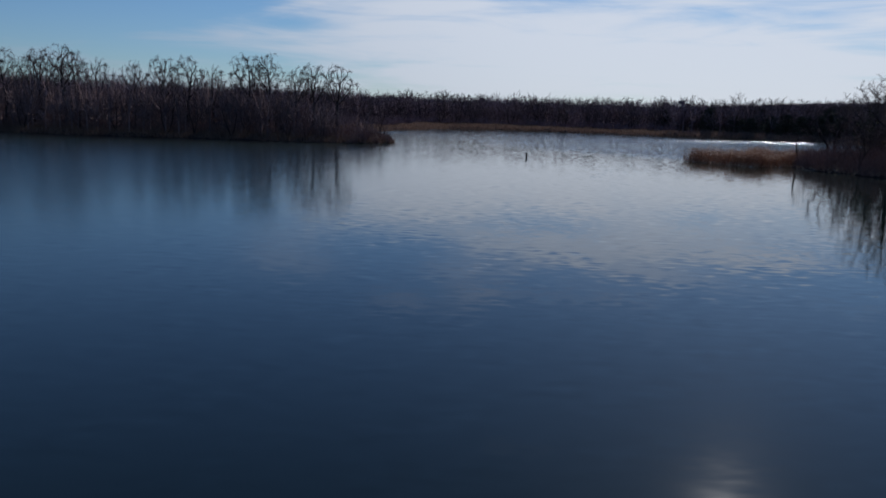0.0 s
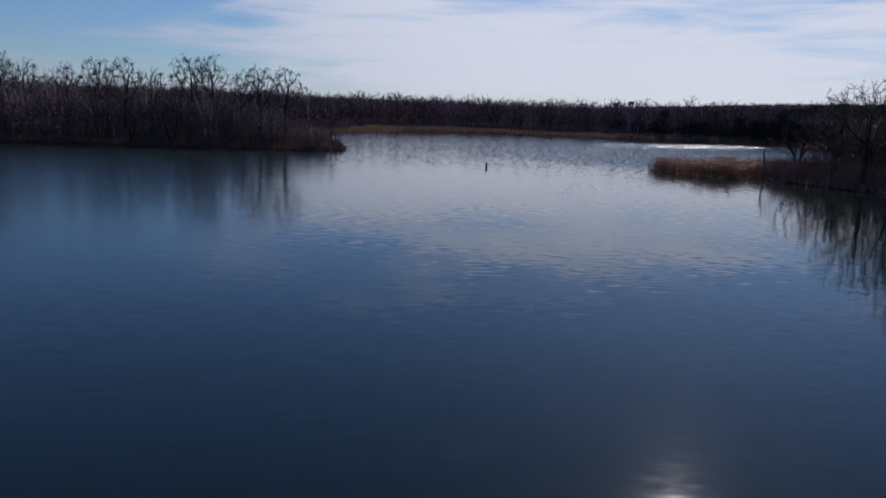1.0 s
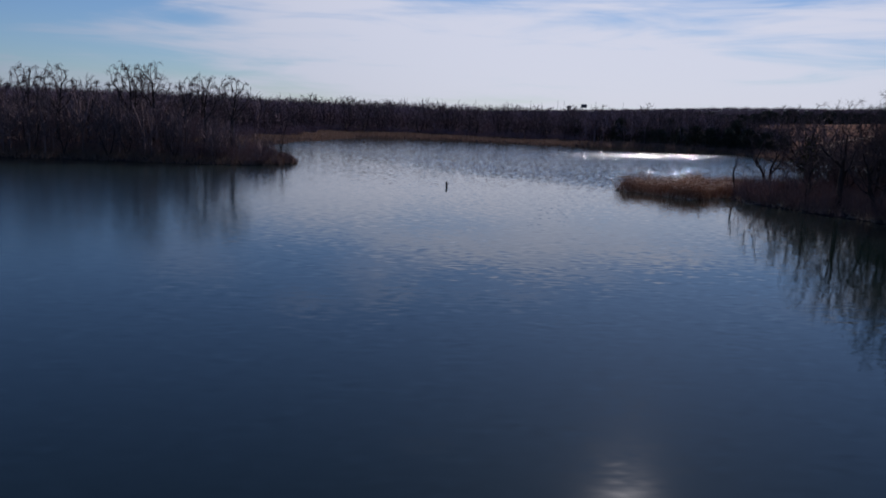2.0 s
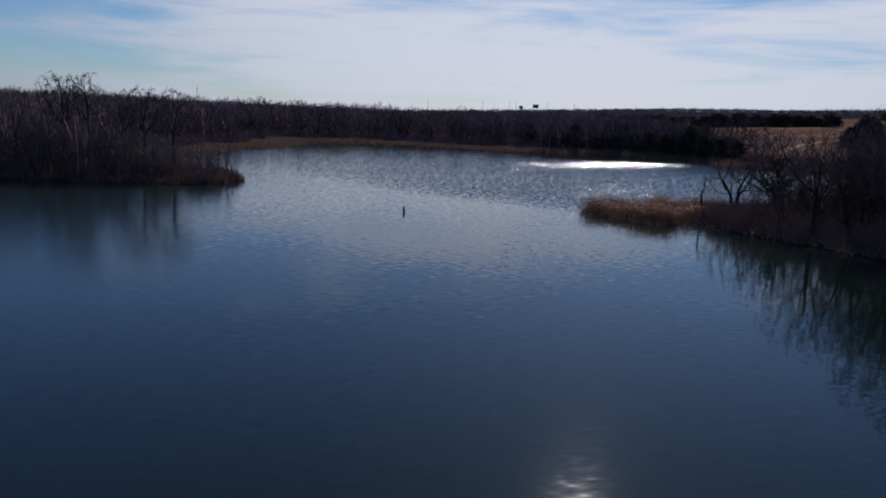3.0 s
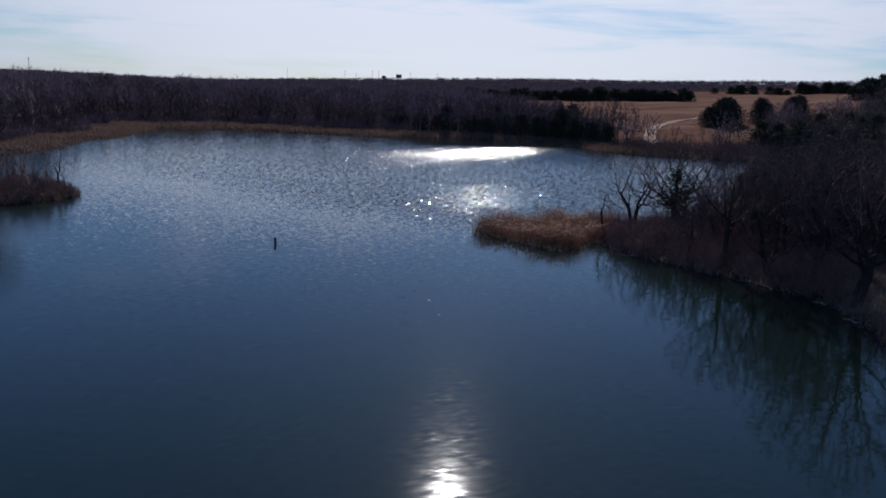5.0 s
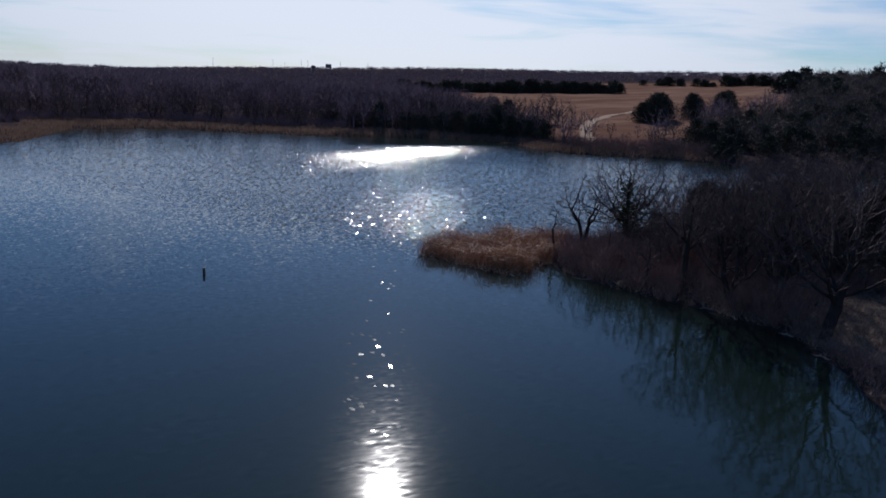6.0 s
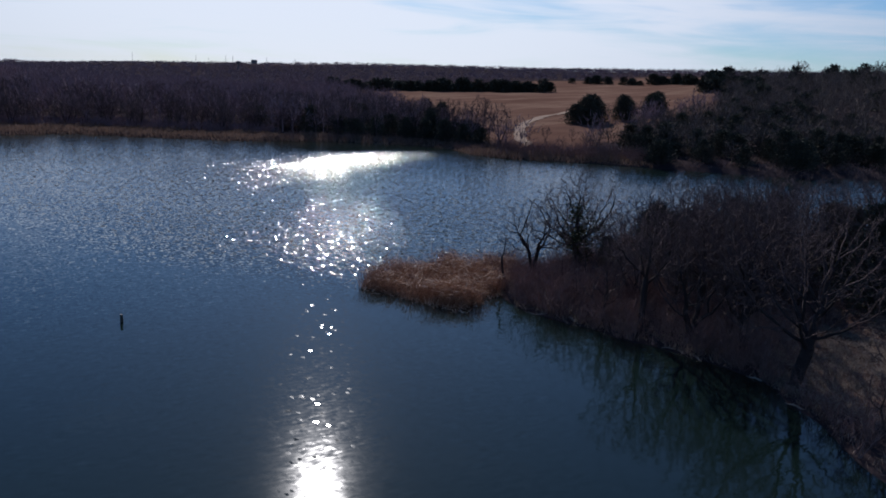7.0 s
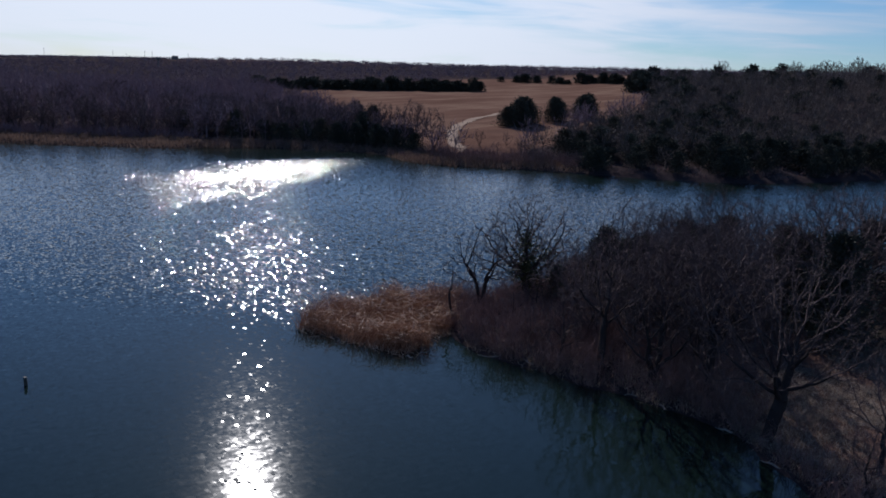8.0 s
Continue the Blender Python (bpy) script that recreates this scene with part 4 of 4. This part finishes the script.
def far_reeds():
    rng = np.random.default_rng(606)
    for name, label, (x0, x1, y0, y1), lo, hi, count in (
            ("far_reeds", "belt of dry tan reeds along the far shore", (-8, 62, 180, 246), -1.0, 15, 52000),
            ("far_reeds", "low tan reeds along the shallow inlet", (-42, -2, 126, 205), -1.0, 8, 20000),
            ("far_reeds", "dry reeds and grass on the low point by the cove", (60, 119, 150, 216), -0.8, 8, 60000)):
        x, y, d = shore_points(rng, count, x0, x1, y0, y1, lo, hi)
        keep = ~((x < -4) & (y < 127))
        x, y, d = x[keep], y[keep], d[keep]
        n = len(x)
        p = np.stack([x, y, ground_height(x, y)], 1)
        h = rng.uniform(0.9, 1.9, n) * (0.6 + 0.6 * value_noise(x, y, 6, 51))
        h *= 0.6 if x0 > 60 else 0.5 if x0 > -20 else 0.42
        v = slivers(rng, p, rng.normal(0, 0.25, (n, 3)) + [0, 0, 1], h, 0.16)
        tagged(mesh_object(name, *v, FAR_REED), label, "reeds", kind="stuff")


far_reeds()


def brush(name, label, rng, x, y, heights, stems, width, mat):
    """Shrubs of many thin stems, past counting."""
    n = len(x)
    base = np.repeat(np.stack([x, y, ground_height(x, y)], 1), stems, 0)
    h = np.repeat(heights, stems) * rng.uniform(0.5, 1.1, n * stems)
    d = unit(rng.normal(0, 0.45, (n * stems, 3)) * [1, 1, 0] + [0, 0, 1])
    base = base + rng.normal(0, 0.18, base.shape) * [1, 1, 0]
    a = slivers(rng, base, d, h, width)
    q = base + d * (h * rng.uniform(0.3, 0.8, len(h)))[:, None]
    b = slivers(rng, q, d + rng.normal(0, 0.6, d.shape), h * 0.45, width * 0.8)
    q2 = base + d * (h * rng.uniform(0.4, 0.9, len(h)))[:, None]
    c = slivers(rng, q2, d + rng.normal(0, 0.8, d.shape), h * 0.35, width * 0.7)
    V, F = joined([a, b, c])
    tagged(mesh_object(name, V, F, mat), label, "brush", kind="stuff")


def bank_brush():
    rng = np.random.default_rng(707)
    x, y, d = shore_points(rng, 5600, 33, 74, 52, 92, 0.1, 24)
    clear = in_clearing(x, y)
    m = ~clear | (rng.uniform(size=len(x)) < 0.05)
    x, y, d = x[m], y[m], d[m]
    brush("brush", "tangled bare brush under the trees of the spit", rng, x, y, rng.uniform(0.6, 2.2, len(x)) * (0.6 + 0.6 * value_noise(x, y, 4, 77)) * np.where((x < 47) & (y > 77), 1.05, 1.3) * np.where((np.abs(x - 51 - 0.4 * (y - 60)) < 7) & (y < 74), 0.55, 1), 18, 0.028, BRUSH)
    x, y, d = shore_points(rng, 3600, -80, -5, 103, 128, 0.0, 7)
    m = (d > 2.6) | (value_noise(x, y, 5, 81) > 0.72) | (x > -14)
    x, y, d = x[m], y[m], d[m]
    brush("brush", "red-brown brush along the wooded point", rng, x, y, rng.uniform(0.7, 2.2, len(x)) * np.clip((-x - 3) / 8, 0.7, 1), 20, 0.05, BRUSH)
    x, y, d = shore_points(rng, 7000, -40, 64, 130, 262, 6, 26)
    m = (d > np.where(y > 200, 12, 7)) & ~((x > -82) & (x < 0) & (y < 128))
    x, y = x[m], y[m]
    brush("brush", "low bare brush at the foot of the far woods", rng, x, y, rng.uniform(1.0, 3.0, len(x)), 12, 0.09, WOODS)
    x, y, d = shore_points(rng, 900, 100, 128, 154, 182, 2.0, 12)
    brush("brush", "tall reddish bare scrub between the shore and the track", rng, x, y, rng.uniform(1.2, 3.2, len(x)), 16, 0.05, BRUSH)
    x, y, d = shore_points(rng, 6000, 60, 215, 118, 235, 0.2, 9)
    m = in_field(x, y) < 0.4
    brush("brush", "bare brush along the cove's far bank", rng, x[m], y[m], rng.uniform(0.6, 1.8, m.sum()), 12, 0.07, BRUSH)


bank_brush()


def bank_grass():
    rng = np.random.default_rng(808)
    x, y, d = shore_points(rng, 110000, 33, 66, 48, 92, 0.1, 20)
    open_patch = (x > 38.5) & (y < 68)
    m = (value_noise(x, y, 2.0, 61) > 0.42) & (open_patch | (rng.uniform(size=len(x)) < 0.45))
    x, y = x[m], y[m]
    n = len(x)
    p = np.stack([x, y, ground_height(x, y) - 0.02], 1)
    v = slivers(rng, p, rng.normal(0, 0.6, (n, 3)) + [0, 0, 0.9], rng.uniform(0.14, 0.5, n), 0.03)
    tagged(mesh_object("dry_grass", *v, STRAW), "matted dry straw-coloured grass on the bank", "grass", kind="stuff")
    x, y, d = shore_points(rng, 52000, -82, -5, 103, 118, -0.2, 4.5)
    n = len(x)
    p = np.stack([x, y, ground_height(x, y) - 0.02], 1)
    v = slivers(rng, p, rng.normal(0, 0.5, (n, 3)) + [0, 0, 0.9], rng.uniform(0.35, 0.9, n), 0.06)
    tagged(mesh_object("dry_grass", *v, FAR_REED), "dry tan grass at the foot of the wooded point", "grass", kind="stuff")


bank_grass()


def clearing_tufts():
    """Bleached bunch grass and weed stalks on the open patch of the spit."""
    rng = np.random.default_rng(828)
    x, y = rng.uniform(37, 64, 2600), rng.uniform(46, 68, 2600)
    m = (shore_distance(x, y) > 0.4) & (in_clearing(x, y) | (rng.uniform(size=2600) < 0.12)) & (value_noise(x, y, 2.6, 63) > 0.34)
    x, y = np.repeat(x[m], 26), np.repeat(y[m], 26)
    n = len(x)
    x, y = x + rng.normal(0, 0.16, n), y + rng.normal(0, 0.16, n)
    p = np.stack([x, y, ground_height(x, y) - 0.03], 1)
    d = unit(rng.normal(0, 0.5, (n, 3)) * [1, 1, 0.2] + [0, 0, 0.8])
    v = ribbons(rng, p, d, rng.uniform(0.25, 0.75, n), rng.uniform(0.014, 0.03, n), rng.uniform(0.2, 0.9, n), 2)
    tagged(mesh_object("bunch_grass", *v, STRAW), "bleached bunch grass and weeds on the open bank", "grass", kind="stuff")


clearing_tufts()


def bank_stems():
    rng = np.random.default_rng(818)
    x, y, d = shore_points(rng, 9000, 34, 46, 48, 82, -0.3, 1.6)
    m = value_noise(x, y, 1.8, 83) > 0.6
    x, y = x[m], y[m]
    n = len(x)
    p = np.stack([x, y, np.maximum(ground_height(x, y), -0.05)], 1)
    v = ribbons(rng, p, unit(rng.normal(0, 0.55, (n, 3)) * [1, 1, 0.2] + [0, 0, 0.7]), rng.uniform(0.3, 0.9, n), rng.uniform(0.012, 0.025, n), rng.uniform(0, 0.7, n))
    tagged(mesh_object("dead_stems", *v, STRAW), "pale dead weed stems along the near bank", "weeds", kind="stuff")


bank_stems()


# ------------------------------------------------------------ small things
def mooring_post():
    """A weathered post that stands in the water, with a pale sawn top."""
    post = tagged(new("wooden_post"), "weathered dark wooden post standing in the open lake", "post")
    rng = np.random.default_rng(909)
    z = np.array([-1.6, -0.05, 0.15, 0.3, 0.44])
    lean = np.stack([z * -0.06, z * -0.10, z], 1)
    lean[:, :2] += rng.normal(0, 0.006, (5, 2))
    r = np.array([0.11, 0.10, 0.095, 0.09, 0.085])
    v, f = tubes(lean[:-1], lean[1:], r[:-1], r[1:], 9)
    mesh_object("shaft", v, f, WOOD_POST, post, smooth=True)
    bm = bmesh.new()
    bmesh.ops.create_cone(bm, cap_ends=True, segments=9, radius1=0.098, radius2=0.08, depth=0.05, matrix=Matrix.Translation(Vector(lean[-1]) + Vector((0, 0, 0.03))))
    part("cap", bm, WOOD_PALE, post, "bleached sawn top")
    post.matrix_basis = pose(8.9, 84.0, 0)


mooring_post()


def driftwood(seed, x, y, turn, length, z=0.1):
    rng = np.random.default_rng(seed)
    log = tagged(new("driftwood"), "bleached fallen branch lying at the water's edge", "driftwood")
    n = 6
    t = np.linspace(0, 1, n)
    p = np.stack([(t - 0.5) * length, np.sin(t * 4 + seed) * 0.08 * length, 0.06 * np.sin(t * 7 + seed)], 1)
    r = np.linspace(0.07, 0.02, n)
    v, f = tubes(p[:-1], p[1:], r[:-1], r[1:], 6)
    mesh_object("stem", v, f, WOOD_PALE, log, smooth=True)
    for k in (2, 3, 4):
        q = p[k] + np.array([rng.uniform(0.1, 0.4), rng.choice([-1, 1]) * rng.uniform(0.3, 0.5), rng.uniform(0.1, 0.4)]) * length * 0.5
        v, f = tubes([p[k]], [q], [r[k] * 0.6], [0.008], 5)
        mesh_object("side_branch", v, f, WOOD_PALE, log, smooth=True)
    zz = max(float(ground_height([x], [y])[0]), 0.0)
    log.matrix_basis = pose(x, y, zz + z, 0, 0, turn)


for k, (x, y, turn, length) in enumerate(((34.9, 75.8, 150, 2.2), (36.2, 73.4, 100, 1.4), (38.4, 66.4, 120, 1.8), (38.7, 64.6, 60, 1.3), (39.3, 60.9, 95, 1.5), (39.2, 56.2, 140, 2.0), (38.0, 54.6, 20, 1.7),
                                          (26.4, 86.0, 30, 1.0), (30.2, 78.1, 120, 0.8), (82.0, 199.5, 10, 4.0), (37.9, 57.2, 80, 1.1))):
    driftwood(k + 1, x, y, turn, length * (0.65 if k < 9 else 1), 0.03 if k != 9 else 0.04)


def dirt_track():
    """The pale track that climbs from the shore into the hayfield."""
    line = [(104.5, 172), (110, 180), (117.5, 194), (127.5, 209), (143, 227), (161, 241), (178, 249), (200, 254)]
    p = np.array(line, float)
    a, b, c, d = p[:-3], p[1:-2], p[2:-1], p[3:]
    fine = []
    for k in range(len(a)):
        for s in np.linspace(0, 1, 14, endpoint=False):
            fine.append(0.5 * (2 * b[k] + (c[k] - a[k]) * s + (2 * a[k] - 5 * b[k] + 4 * c[k] - d[k]) * s * s + (3 * b[k] - 3 * c[k] + d[k] - a[k]) * s ** 3))
    fine = np.array(fine)
    tang = unit(np.gradient(fine, axis=0))
    across = np.stack([-tang[:, 1], tang[:, 0]], 1)
    cols = []
    for w in (-1.5, -0.8, 0, 0.8, 1.5):
        q = fine + across * (w * np.minimum(1, 0.15 + np.arange(len(fine)) / 9) + (value_noise(fine[:, 0], fine[:, 1], 5, 71) - 0.5) * 1.2)[:, None]
        cols.append(np.c_[q, ground_height(q[:, 0], q[:, 1]) + 0.12])
    V = np.stack(cols, 1).reshape(-1, 3)
    tris = []
    for i in range(len(fine) - 1):
        for j in range(4):
            s = i * 5 + j
            tris += [(s, s + 1, s + 6), (s, s + 6, s + 5)]
    tagged(mesh_object("dirt_track", V, tris, TRACK, smooth=True), "pale dirt track curving up through the dry field", "track", kind="structure")


dirt_track()


# ------------------------------------------------------------ on the horizon
def mast(x, y, height, foot):
    m = tagged(new("radio_mast"), "slender radio mast on the horizon", "mast", "masts on the horizon")
    z = float(ground_height([x], [y])[0])
    for k in range(3):
        a = k * 2.094
        v, f = tubes([(math.cos(a) * foot, math.sin(a) * foot, -1)], [(math.cos(a) * 0.15, math.sin(a) * 0.15, height)], [0.06], [0.04], 4)
        mesh_object("leg", v, f, METAL, m)
    bm = bmesh.new()
    bmesh.ops.create_cone(bm, cap_ends=True, segments=8, radius1=0.2, radius2=0.14, depth=1.2, matrix=Matrix.Translation((0, 0, height)))
    part("antenna", bm, METAL, m)
    m.matrix_basis = pose(x, y, z)


for x, y, top in ((-52, 453, 16.5), (128, 817, 22), (182, 806, 23), (193, 804, 21), (208, 800, 24), (214, 798, 24), (244, 790, 24), (269, 781, 24)):
    h = top - float(ground_height([x], [y])[0])
    mast(x, y, h, 0.7)


def billboard(x, y, top):
    b = tagged(new("billboard"), "dark billboard on posts above the far woods", "billboard")
    z = float(ground_height([x], [y])[0])
    bm = bmesh.new()
    bmesh.ops.create_cube(bm, size=1, matrix=Matrix.Translation((0, 0, top - z - 1.6)) @ Matrix.Diagonal((5.6, 0.4, 3.4, 1)))
    part("panel", bm, METAL, b)
    for dx in (-1.4, 1.4):
        v, f = tubes([(dx, 0.3, -1)], [(dx, 0.3, top - z)], [0.2], [0.2], 6)
        mesh_object("post", v, f, METAL, b)
    b.matrix_basis = pose(x, y, z, 0, 0, -16)


billboard(233, 793, 21.8)


def water_tower(x, y, top):
    w = tagged(new("water_tower"), "small water tower above the far woods", "water tower")
    z = float(ground_height([x], [y])[0])
    bm = bmesh.new()
    bmesh.ops.create_uvsphere(bm, u_segments=16, v_segments=10, radius=2.2, matrix=Matrix.Translation((0, 0, top - z - 2)) @ Matrix.Diagonal((1, 1, 0.7, 1)))
    part("tank", bm, METAL, w)
    v, f = tubes([(0, 0, -1)], [(0, 0, top - z - 3)], [0.9], [0.6], 8)
    mesh_object("stem", v, f, METAL, w)
    w.matrix_basis = pose(x, y, z)


water_tower(219, 797, 20.8)


def ridge_trees():
    """Lone round-headed trees on the skyline of the far hill."""
    tree = bare_tree("oak_tree", 920, 9.0, "round-headed bare tree alone on the far ridge", base=2.6, wide=4.6, kink=0.18, count=320, step=0.5, trunk_h=2.4, radius=0.26, twigs=4, twig_len=1.0, twig_width=0.09, tip=0.035, thick=0.1, sides=(5, 3))
    for k, (x, y, s) in enumerate(((423, 344, 1.2), (431, 333, 0.8), (446, 310, 1.1), (451, 302, 0.9), (436, 287, 1.1), (439, 282, 1.0), (427, 263, 1.2), (433, 255, 0.9))):
        tagged(place(tree, x, y, k * 70, s), group="lone trees on the ridge")


ridge_trees()
